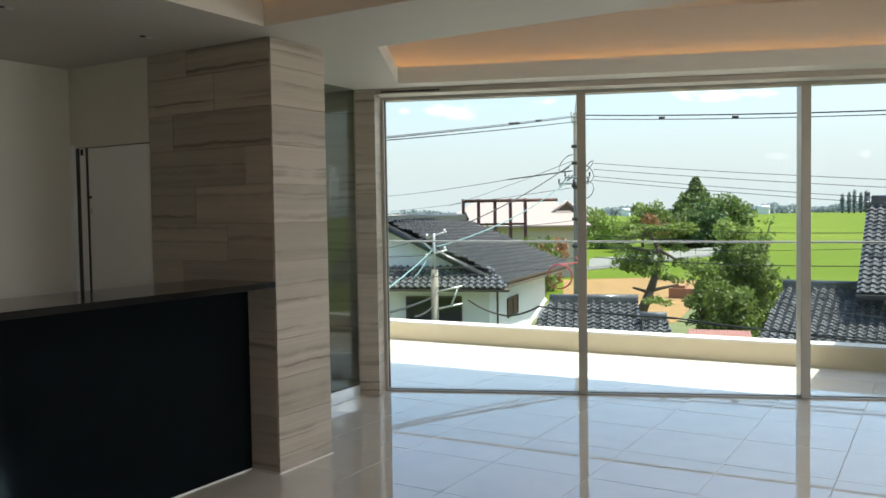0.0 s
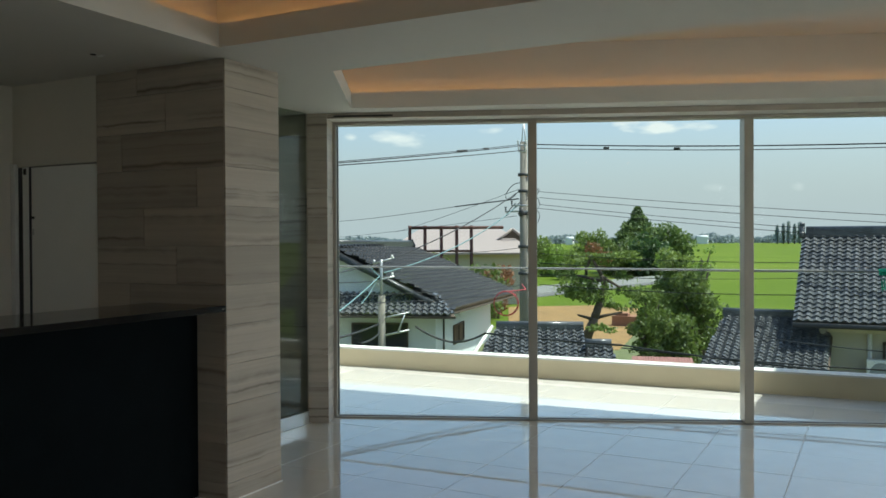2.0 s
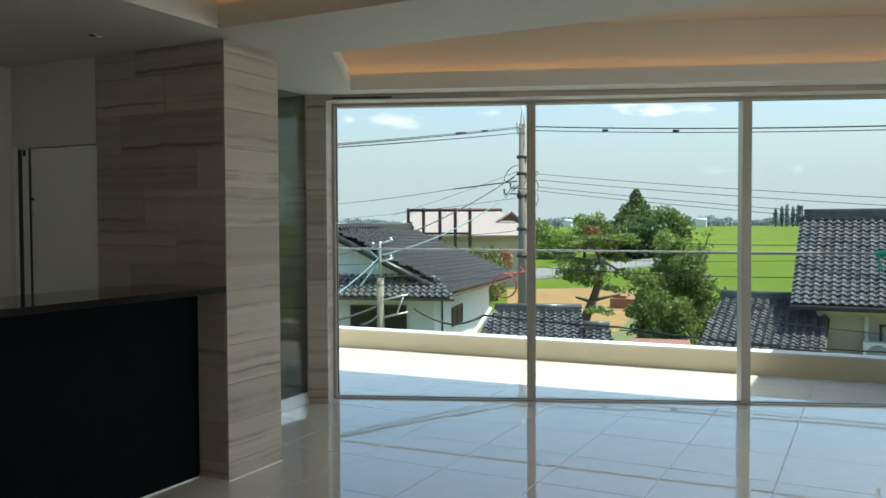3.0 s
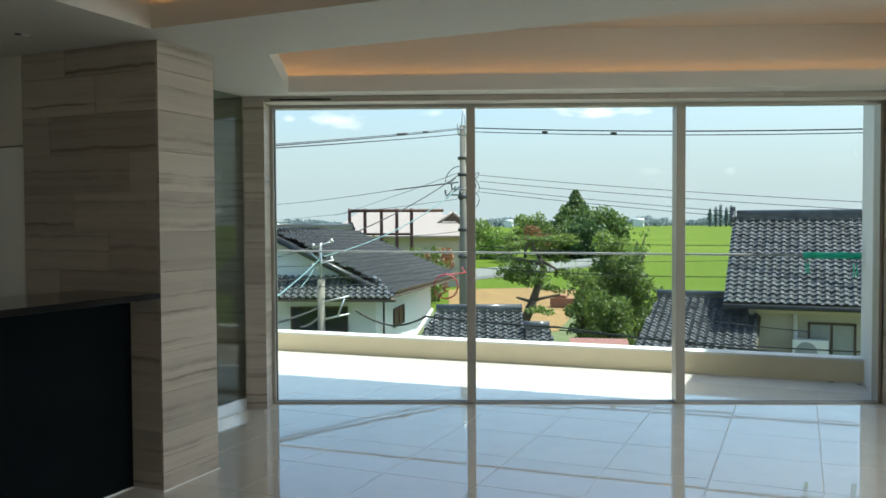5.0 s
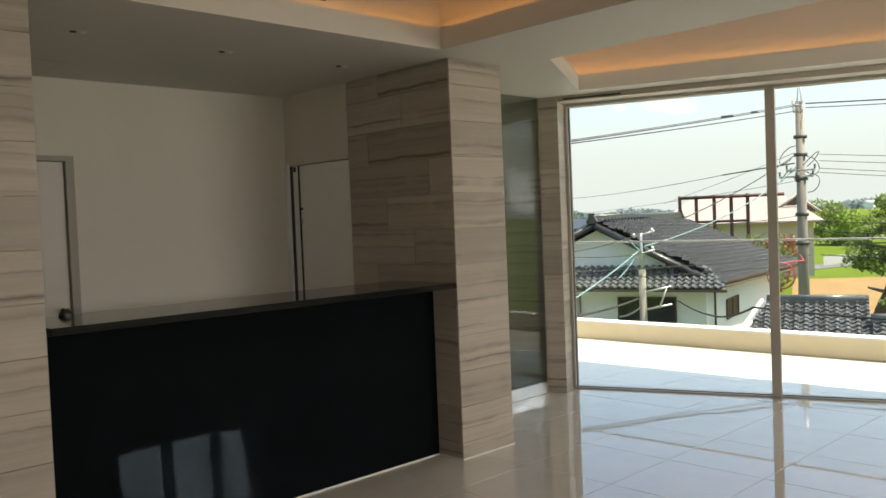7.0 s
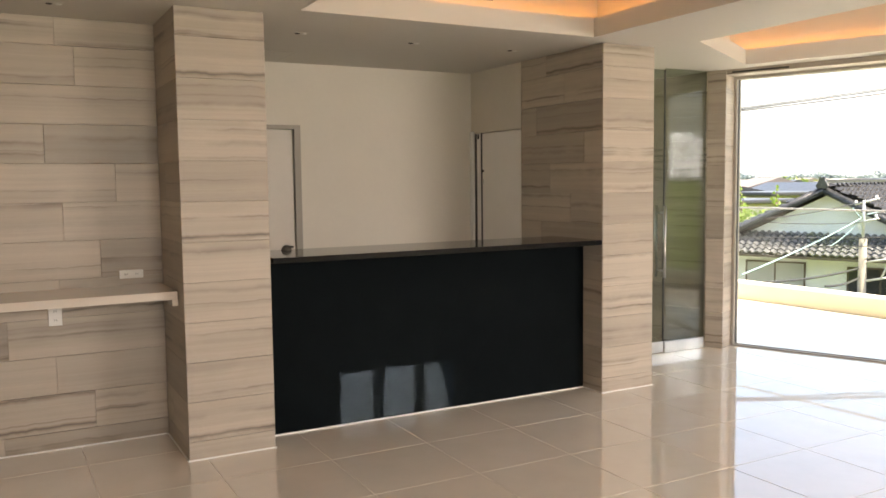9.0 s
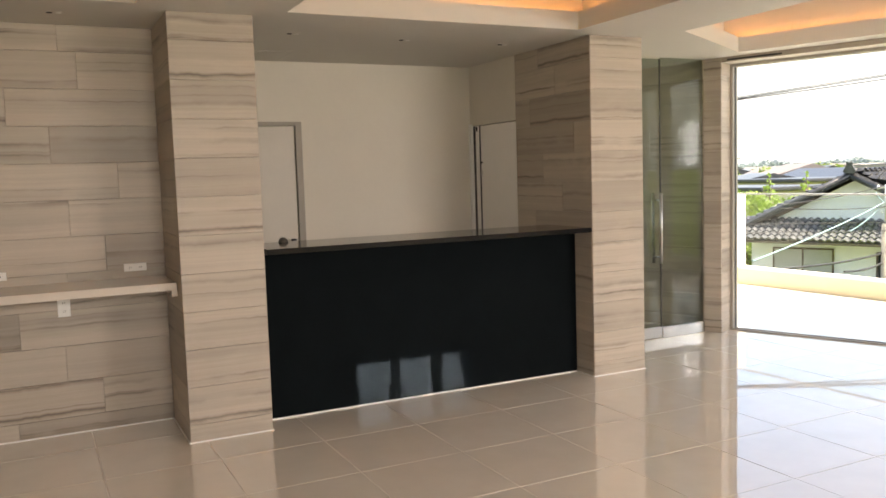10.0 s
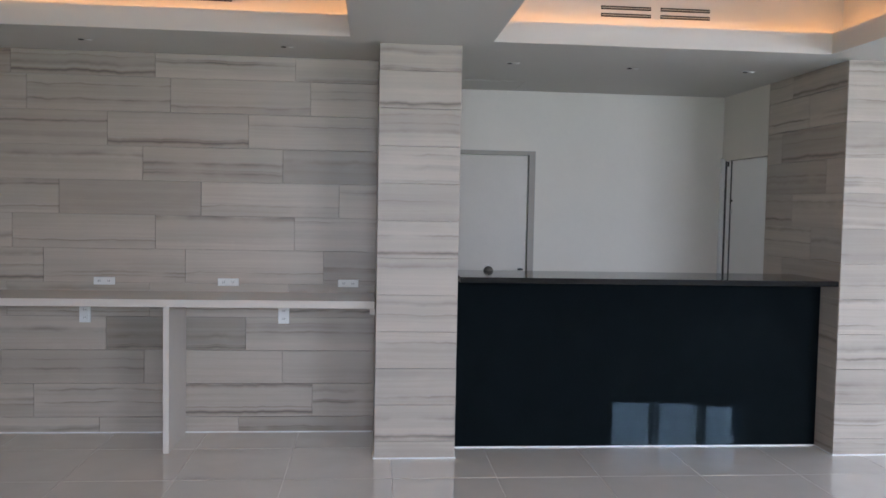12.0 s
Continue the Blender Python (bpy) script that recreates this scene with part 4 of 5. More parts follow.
def house_window(parent, c, u, w, h, glass=None):
    """A sliding window on a wall; u points along the wall, its right-hand side outwards."""
    u = Vector(u).normalized()
    o = Vector((u.y, -u.x, 0))
    m = Matrix(((u.x, -o.x, 0, c[0]), (u.y, -o.y, 0, c[1]), (0, 0, 1, c[2]), (0, 0, 0, 1)))
    fr = part("window", boxes((-w / 2, w / 2, -0.05, 0.02, -h / 2, -h / 2 + 0.06), (-w / 2, w / 2, -0.05, 0.02, h / 2 - 0.06, h / 2),
                              (-w / 2, -w / 2 + 0.06, -0.05, 0.02, -h / 2, h / 2), (w / 2 - 0.06, w / 2, -0.05, 0.02, -h / 2, h / 2), (-0.03, 0.03, -0.04, 0.02, -h / 2, h / 2)), M_WOOD, parent, "brown sash window")
    fr.matrix_basis = m
    for k in (-1, 1):
        part("pane", boxes((min(0, k) * w / 2 + 0.03, max(0, k) * w / 2 - 0.03, -0.015, 0.0, -h / 2 + 0.05, h / 2 - 0.05)), glass or M_DARKGLASS, fr)


# house with the long dark roof beside the field
hr = thing("house", "single-storey house with a dark glazed tile gable roof", "house")
Y0, Y1 = -1.45, -13.0
roof_face(hr, (18.38, Y0, -0.56), (18.38, Y1, -0.56), (21.4, Y0, 1.56), (21.4, Y1, 1.56), M_KAWARA)
roof_face(hr, (24.4, Y1, -0.56), (24.4, Y0, -0.56), (21.4, Y1, 1.56), (21.4, Y0, 1.56), M_KAWARA)
ridge(hr, (21.4, Y0 - 0.1, 1.57), (21.4, Y1, 1.57), M_KAWARA, 0.17)
poly_wall(hr, "wall", [(19.15, -12.6), (23.6, -12.6), (23.6, -2.0), (19.15, -2.0)], GZ, -0.50, M_PLASTER2, "beige plaster wall")
gable(hr, (23.6, -2.0, -0.48), (19.15, -2.0, -0.48), (21.4, -2.0, 1.40), M_PLASTER2)
part("fascia", boxes((18.75, 19.15, -12.8, -2.2, -0.82, -0.64), bevel=0.01), M_FASCIA, hr, "cream box fascia under the eave")
beam(hr, "gutter", (18.30, Y0, -0.63), (18.30, Y1, -0.63), 0.06, M_DARK, "dark gutter", 8)
house_window(hr, (19.15, -3.95, -1.52), (0, -1, 0), 1.1, 0.95, M_CURTAIN)
house_window(hr, (19.15, -6.4, -1.52), (0, -1, 0), 1.7, 1.1)
beam(hr, "downpipe", (19.05, -3.12, -0.72), (19.05, -3.12, GZ), 0.05, M_PLASTIC, "white pipe cover", 8)
ac = thing("air_conditioner", "white outdoor air-conditioning unit on a bracket at the house wall", "air conditioner", m=pose(18.62, -3.05, -2.05))
part("casing", boxes((0, 0.32, -0.82, 0, 0, 0.62), bevel=0.02), M_PLASTIC, ac)
bm = bmesh.new()
add_tube(bm, (-0.012, -0.32, 0.31), (0.004, -0.32, 0.31), 0.25, n=24)
part("fan_grille", bm, simple("grey_grille", (0.30, 0.31, 0.32), 0.6), ac, "round grey fan grille")
for y in (-0.74, -0.14):
    part("bracket", boxes((0.02, 0.52, y, y + 0.04, -0.05, -0.001)), M_GALV, ac)
lr = thing("outbuilding", "low outbuilding with a dark tiled lean roof beside the house", "outbuilding")
roof_face(lr, (16.7, 0.60, -1.80), (16.7, -2.3, -1.80), (20.1, 0.42, -0.58), (20.1, -2.3, -0.58), M_KAWARA)
ridge(lr, (20.1, 0.45, -0.57), (20.1, -2.25, -0.57), M_KAWARA, 0.10, False)
poly_wall(lr, "wall", [(17.2, -1.9), (20.3, -1.9), (20.3, 0.35), (17.2, 0.35)], GZ, -1.80, M_PLASTER2)

# low tiled roof in the middle
mr = thing("shed", "low shed with a dark tiled roof below the terrace", "shed")
ma, mb = Vector((14.71, 4.84, -0.63)), Vector((15.45, 2.91, -0.67))
mb.z = ma.z
mu = (mb - ma).normalized()
mt = Vector((-0.93, -0.36, 0)) * 3.0 + Vector((0, 0, -1.25))
roof_face(mr, tuple(ma + mt - mu * 0.9), tuple(mb + mt), tuple(ma), tuple(mb), M_KAWARA, w=0.20)
mt2 = Vector((0.93, 0.36, 0)) * 2.6 + Vector((0, 0, -1.1))
roof_face(mr, tuple(mb + mt2), tuple(ma + mt2), tuple(mb), tuple(ma), M_KAWARA, w=0.20)
ridge(mr, tuple(ma), tuple(mb), M_KAWARA, 0.09, False)
beam(mr, "verge", tuple(ma + Vector((0, 0, 0.03)) - mu * 0.1), tuple(ma + mt - mu * 1.0 + Vector((0, 0, 0.03))), 0.05, M_PLASTIC, "white verge board")
wa, wb = ma + mt * 0.8 + mu * 0.3, mb + mt * 0.8 - mu * 0.3
wc, wd = mb + mt2 * 0.8 - mu * 0.3, ma + mt2 * 0.8 + mu * 0.3
poly_wall(mr, "wall", [(p.x, p.y) for p in (wa, wb, wc, wd)], GZ, ma.z - 1.05, M_PLASTER2)
sr = thing("porch", "small tiled porch roof beside the shed", "porch")
pa, pb = Vector((14.51, 2.56, -0.90)), Vector((14.68, 2.01, -0.89))
pb.z = pa.z
pu = (pb - pa).normalized()
roof_face(sr, tuple(pa + mt * 0.5), tuple(pb + mt * 0.5 + pu * 0.15), tuple(pa), tuple(pb), M_KAWARA, w=0.20)
roof_face(sr, tuple(pb + mt2 * 0.5), tuple(pa + mt2 * 0.5), tuple(pb), tuple(pa), M_KAWARA, w=0.20)
ridge(sr, tuple(pa), tuple(pb), M_KAWARA, 0.07, False)
poly_wall(sr, "wall", [(p.x, p.y) for p in (pa + mt * 0.4 + pu * .1, pb + mt * 0.4 - pu * .1, pb + mt2 * 0.4 - pu * .1, pa + mt2 * 0.4 + pu * .1)], GZ, pa.z - 0.52, M_PLASTER2)
rs = thing("red_shed", "low shed with a faded red sheet roof", "shed")
ra, rb = Vector((14.80, 1.58, -1.13)), Vector((15.08, 0.32, -1.11))
rb.z = ra.z
bm = bmesh.new()
for k in range(22):
    p, q = ra.lerp(rb, k / 22), ra.lerp(rb, (k + 0.9) / 22)
    t = Vector((-0.95, -0.3, 0)) * 2.0 + Vector((0, 0, -0.55))
    vs = [bm.verts.new(x) for x in (p, q, q + t, p + t, p + Vector((0, 0, -0.05)), q + Vector((0, 0, -0.05)), q + t + Vector((0, 0, -0.05)), p + t + Vector((0, 0, -0.05)))]
    for f in ((0, 1, 2, 3), (7, 6, 5, 4), (0, 4, 5, 1), (1, 5, 6, 2), (2, 6, 7, 3), (3, 7, 4, 0)):
        bm.faces.new([vs[i] for i in f])
part("roof", bm, M_RED, rs, "faded red sheet roof")
poly_wall(rs, "wall", [(p.x, p.y) for p in (ra + t * 0.9, rb + t * 0.9, rb, ra)], GZ, ra.z - 0.56, M_WOOD)

# white house with the gable
hl = thing("house", "white plastered house with a dark tiled gable roof", "house")
P1, P2 = Vector((23.50, 15.90, 1.22)), Vector((35.30, 18.90, 1.20))
E1, E2 = Vector((25.43, 11.38, -1.31)), Vector((40.70, 14.95, -1.62))
F1, F2 = P1 * 2 - E1, P2 * 2 - E2
F1.z = F2.z = -1.215
roof_face(hl, tuple(E1), tuple(E2), tuple(P1), tuple(P2), M_KAWARA2, w=0.44, course=0.30, relief=2.5)
roof_face(hl, tuple(F2), tuple(F1), tuple(P2), tuple(P1), M_KAWARA2, w=0.44, course=0.30, relief=2.5)
ridge(hl, tuple(P1), tuple(P2), M_KAWARA2, 0.22)
hp = (P2 - P1).normalized()
roof_face(hl, tuple(E2), tuple(F2 + hp * 3), tuple(P2), tuple(P2), M_KAWARA2, w=0.44, course=0.30, relief=2.5)
beam(hl, "barge_board", tuple(P1 - Vector((0, 0, 0.14))), tuple(E1 - Vector((0, 0, 0.14))), 0.14, M_KAWARA2, "dark barge board")
beam(hl, "barge_board", tuple(P1 - Vector((0, 0, 0.14))), tuple(F1 - Vector((0, 0, 0.14))), 0.14, M_KAWARA2, "dark barge board")
up = Vector((0.75, 0.2, 0))
ga, gb = E1.lerp(F1, 0.09) + up, E1.lerp(F1, 0.91) + up
gtop = P1 + up - Vector((0, 0, 0.3))
gable(hl, (gb.x, gb.y, -1.1), (ga.x, ga.y, -1.1), tuple(gtop), M_PLASTER)
wc, wd = E2.lerp(F2, 0.12) - hp * 1.0, E2.lerp(F2, 0.88) - hp * 1.0
poly_wall(hl, "wall", [(p.x, p.y) for p in (ga, wc, wd, gb)], GZ, -1.10, M_PLASTER, "pale plaster wall")
gu = (ga - gb).normalized()
front = Vector((gu.y, -gu.x, 0))
if front.x > 0:
    front = -front
q0, q1 = ga + gu * 0.9, gb - gu * 0.8
roof_face(hl, tuple(q1 + front * 1.6 + Vector((0, 0, -0.10))), tuple(q0 + front * 1.6 + Vector((0, 0, -0.10))), tuple(q1 + front * 0.1 + Vector((0, 0, 0.65))), tuple(q0 - gu * 0.8 + front * 0.1 + Vector((0, 0, 0.65))), M_KAWARA, w=0.27, course=0.27, relief=1.5)
house_window(hl, tuple(ga.lerp(gb, 0.28) + front * 0.03 + Vector((0, 0, -1.2))), tuple(gu), 2.3, 1.3)
house_window(hl, tuple(ga.lerp(gb, 0.75) + front * 0.03 + Vector((0, 0, -1.2))), tuple(gu), 2.3, 1.4, M_CURTAIN)
eu = (E2 - E1).normalized()
wu = (wc - ga).normalized()
house_window(hl, tuple(ga + wu * 4.3 + Vector((wu.y, -wu.x, 0)) * 0.03 + Vector((0, 0, -1.3))), tuple(wu), 2.2, 0.85)
dp = ga + wu * 0.9 + Vector((wu.y, -wu.x, 0)) * 0.12
bm = bmesh.new()
add_path(bm, [tuple(E1 + eu * 0.9 + Vector((0, 0, -0.1))), (dp.x, dp.y, -1.6), (dp.x, dp.y, GZ)], 0.045, 8)
part("downpipe", bm, M_DARK, hl, "dark downpipe")

# far house with a pale roof and the rusty frame
hf = thing("house", "distant house with a pale hipped roof", "house")
fa, fb = Vector((62.84, 33.70, 2.56)), Vector((66.13, 27.04, 2.51))
fa.z = fb.z = 2.5
fe = Vector((-0.88, -0.47, 0)) * 6.0 + Vector((0, 0, -2.1))
fu = (fb - fa).normalized()
bm = bmesh.new()
for x, y, z, w in ((fa - fu * 3.0 + fe, fb + fu * 2.5 + fe, fb, fa), (fb + fu * 2.5 - Vector((fe.x, fe.y, -fe.z)), fa - fu * 3 - Vector((fe.x, fe.y, -fe.z)), fa, fb),
                   (fb + fu * 2.5 + fe, fb + fu * 2.5 - Vector((fe.x, fe.y, -fe.z)), fb, fb), (fa - fu * 3 - Vector((fe.x, fe.y, -fe.z)), fa - fu * 3 + fe, fa, fa)):
    pts = [Vector(p) for p in ((x, y, z) if z == w else (x, y, z, w))]
    n = len(pts)
    vs = [bm.verts.new(p + Vector((0, 0, k))) for k in (0, -0.15) for p in pts]
    bm.faces.new(vs[:n])
    bm.faces.new(vs[n:][::-1])
    for i in range(n):
        bm.faces.new((vs[i], vs[i + n], vs[(i + 1) % n + n], vs[(i + 1) % n]))
part("roof", bm, M_PALEROOF, hf, "pale hipped roof")
fo = Vector((-fe.x, -fe.y, fe.z))
poly_wall(hf, "wall", [(p.x, p.y) for p in (fa + fe * .85 - fu * 2.3, fb + fe * .85 + fu * 1.8, fb + fo * .85 + fu * 1.8, fa + fo * .85 - fu * 2.3)], GZ, 0.35, M_PLASTER2)
gm = fb + fe * 0.42
gable(hf, tuple(gm + fu * 2.4 + Vector((0, 0, -0.55))), tuple(gm - fu * 0.9 + Vector((0, 0, -0.55))), tuple(gm + fu * 0.8 + Vector((0, 0, 0.75))), M_WOOD, 0.2)
beam(hf, "gable_verge", tuple(gm + fu * 2.6 + fe * 0.06 + Vector((0, 0, -0.5))), tuple(gm + fu * 0.8 + fe * 0.06 + Vector((0, 0, 0.95))), 0.12, M_PALEROOF)
beam(hf, "gable_verge", tuple(gm - fu * 1.1 + fe * 0.06 + Vector((0, 0, -0.5))), tuple(gm + fu * 0.8 + fe * 0.06 + Vector((0, 0, 0.95))), 0.12, M_PALEROOF)
sf = thing("steel_frame", "rust red steel frame of posts and beams", "frame")
posts = ((46.78, 25.53, 2.46), (47.30, 24.61, 2.46), (47.83, 23.60, 2.45), (48.32, 22.65, 2.44), (48.77, 21.73, 2.43))
for x, y, _ in posts:
    beam(sf, "post", (x, y, GZ), (x, y, 2.50), 0.13, M_RUST)
beam(sf, "beam", (posts[0][0], posts[0][1], 2.35), (posts[4][0] + 1.0, posts[4][1] - 2.0, 2.35), 0.11, M_RUST)
beam(sf, "beam", (posts[1][0], posts[1][1], 0.72), (posts[4][0], posts[4][1], 0.72), 0.08, M_RUST)

# buildings further to the side
for c, w, d, h in (((47.11, 43.61, -0.47), 9.0, 6.0, 3.6), ((56.86, 47.78, -0.97), 8.0, 6.0, 4.0)):
    hb = thing("house", "distant plain house with a low roof", "house")
    x, y = c[0], c[1]
    part("wall", boxes((x - d / 2, x + d / 2, y - w / 2, y + w / 2, GZ, GZ + h)), M_PLASTER2, hb)
    part("roof", boxes((x - d / 2 - 0.5, x + d / 2 + 0.5, y - w / 2 - 0.5, y + w / 2 + 0.5, GZ + h, GZ + h + 0.35), bevel=0.1), M_KAWARA2, hb)
    for k in (-0.25, 0.25):
        part("window", boxes((x - d / 2 - 0.03, x - d / 2 - 0.002, y + k * w - 0.7, y + k * w + 0.7, GZ + h - 1.6, GZ + h - 0.5)), M_DARKGLASS, hb)

# town across the street, beside the white house
M_TOWNROOF = simple("grey_brown_roof_sheet", (0.17, 0.15, 0.14), 0.7, amount=0.15)
M_TOWNWALL = simple("pale_town_plaster", (0.60, 0.58, 0.53), 0.85, amount=0.06)


def town_house(c, wide, deep, eave, rise, roof):
    h = thing("house", "distant pale house with a low gable roof", "house", "town houses", m=pose(c[0], c[1], GZ, 0, 0, 40 + 13 * (int(c[0]) % 5)))
    part("wall", boxes((-wide / 2, wide / 2, -deep / 2, deep / 2, 0, eave)), M_TOWNWALL, h)
    bm = bmesh.new()
    o = 0.5
    vs = [bm.verts.new((x, y, z)) for x in (-wide / 2 - o, wide / 2 + o) for y, z in ((-deep / 2 - o, eave), (deep / 2 + o, eave), (0, eave + rise))]
    for f in ((0, 2, 1), (3, 4, 5), (0, 1, 4, 3), (1, 2, 5, 4), (2, 0, 3, 5)):
        bm.faces.new([vs[i] for i in f])
    part("roof", bm, roof, h)
    for x in (-0.3, 0.3):
        for y in (-1, 1):
            for z in (eave * 0.25, eave * 0.72):
                a, b = sorted((y * (deep / 2 + 0.002), y * (deep / 2 + 0.04)))
                part("window", boxes((x * wide - 0.8, x * wide + 0.8, a, b, z - 0.5, z + 0.5)), M_DARKGLASS, h)


TOWN = (((64.01, 61.84, -1.16), 10, 7, 3.6, 1.0), ((61.08, 54.79, -1.01), 11, 7, 3.9, 0.9), ((76.28, 63.28, -1.56), 12, 8, 4.2, 1.4), ((68.61, 52.14, -1.23), 10, 7, 3.9, 1.2),
        ((101.36, 102.25, -2.67), 11, 8, 3.4, 1.4), ((115.58, 109.21, -3.18), 12, 8, 3.8, 1.2), ((108.53, 94.76, -2.84), 11, 8, 3.5, 1.5), ((127.42, 103.46, -3.52), 13, 8, 3.9, 1.3), ((115.49, 86.35, -3.00), 12, 8, 3.5, 1.4),
        ((158.71, 158.06, -4.95), 14, 9, 3.8, 1.6), ((173.90, 156.65, -5.42), 16, 9, 4.6, 0.6), ((187.25, 156.61, -5.85), 14, 9, 4.0, 1.6), ((181.38, 140.08, -5.53), 15, 9, 4.0, 1.5))
for k, row in enumerate(TOWN):
    town_house(*row, (M_TOWNROOF, M_KAWARA2)[k % 2])

# ---- poles and cables ----
pole = thing("utility_pole", "tall concrete utility pole with crossarms and fittings", "utility pole")
PX, PY0 = 22.40, 7.20
bm = bmesh.new()
add_tube(bm, (PX, PY0, GZ), (PX, PY0, 4.75), 0.19, 0.12, 14)
part("mast", bm, M_CONCRETE, pole)
arm_dir = Vector((0.36, -0.93, 0))
for z, l, sh in ((4.62, 0.14, 0.0), (4.42, 0.12, 0.0), (2.62, 0.42, 0.05), (2.42, 0.50, -0.08)):
    o = Vector((PX, PY0, z)) + arm_dir * sh
    arm = beam(pole, "crossarm", tuple(o - arm_dir * l - Vector((0.15, 0, 0))), tuple(o + arm_dir * l - Vector((0.15, 0, 0))), 0.028, M_GALV)
    for k in (-0.95, 0.95):
        p = o + arm_dir * l * k - Vector((0.15, 0, 0))
        bm = bmesh.new()
        add_tube(bm, p + Vector((0, 0, 0.04)), p + Vector((0, 0, 0.13)), 0.032, 0.022, 8)
        add_tube(bm, p + Vector((0, 0, 0.13)), p + Vector((0, 0, 0.16)), 0.040, 0.040, 8)
        part("insulator", bm, M_PLASTIC if z > 4 else M_DARK, arm)
beam(pole, "top_bracket", (PX, PY0 + 0.10, 4.45), (PX, PY0, 5.45), 0.022, M_GALV)
beam(pole, "top_bracket", (PX, PY0 - 0.10, 4.45), (PX, PY0, 5.45), 0.022, M_GALV)
for z in (3.05, 2.3, 1.2, 0.3, 3.6):
    bm = bmesh.new()
    add_tube(bm, (PX, PY0, z), (PX, PY0, z + 0.10), 0.20, n=14)
    part("band", bm, M_DARK, pole)
for k, (z, s) in enumerate(((2.75, 1), (2.55, -1), (3.1, -1), (2.2, 1), (2.9, 1))):
    o = Vector((PX - 0.12, PY0, z)) + arm_dir * 0.22 * s
    bm = bmesh.new()
    add_path(bm, [o + arm_dir * s * 0.35 * math.sin(j * 0.5) + Vector((0, 0, 0.28 * math.cos(j * 0.62 + k))) for j in range(8)], 0.014, 6)
    part("jumper", bm, M_CABLE, pole, "looping black jumper cable")
bm = bmesh.new()
add_tube(bm, (PX - 0.25, PY0, 2.25), (PX - 0.25, PY0, 2.55), 0.07, n=12)
part("switch", bm, M_DARK, pole)

small = thing("street_pole", "slim service pole with white brackets and insulators", "utility pole")
SP = Vector((13.43, 7.27, -0.04))
bm = bmesh.new()
add_tube(bm, (SP.x, SP.y, GZ), (SP.x, SP.y, 0.15), 0.10, 0.085, 12)
part("mast", bm, M_CONCRETE, small)
beam(small, "upper_mast", (SP.x, SP.y, 0.1), (SP.x, SP.y, 1.02), 0.032, M_GALV, "", 8)
beam(small, "arm", (SP.x - 0.07, SP.y + 0.18, 0.92), (SP.x + 0.1, SP.y - 0.30, 1.06), 0.020, M_GALV, "", 8)
beam(small, "arm", (SP.x - 0.07, SP.y + 0.18, 0.48), (SP.x + 0.1, SP.y - 0.30, 0.62), 0.020, M_GALV, "", 8)
for dy, z in ((0.2, 0.98), (-0.3, 1.10), (0.22, 0.5), (-0.3, 0.68), (0.1, 0.42)):
    bm = bmesh.new()
    add_tube(bm, (SP.x, SP.y + dy, z - 0.05), (SP.x, SP.y + dy, z + 0.03), 0.032, 0.024, 10)
    part("insulator", bm, M_PLASTIC, small)
for z in (-0.40, -0.82):
    beam(small, "bracket", (SP.x, SP.y, z), (SP.x + 0.25, SP.y - 0.62, z + 0.15), 0.024, M_GALV)
beam(small, "bracket", (SP.x + 0.14, SP.y - 0.36, -0.75), (SP.x + 0.2, SP.y - 0.52, -0.30), 0.022, M_GALV)

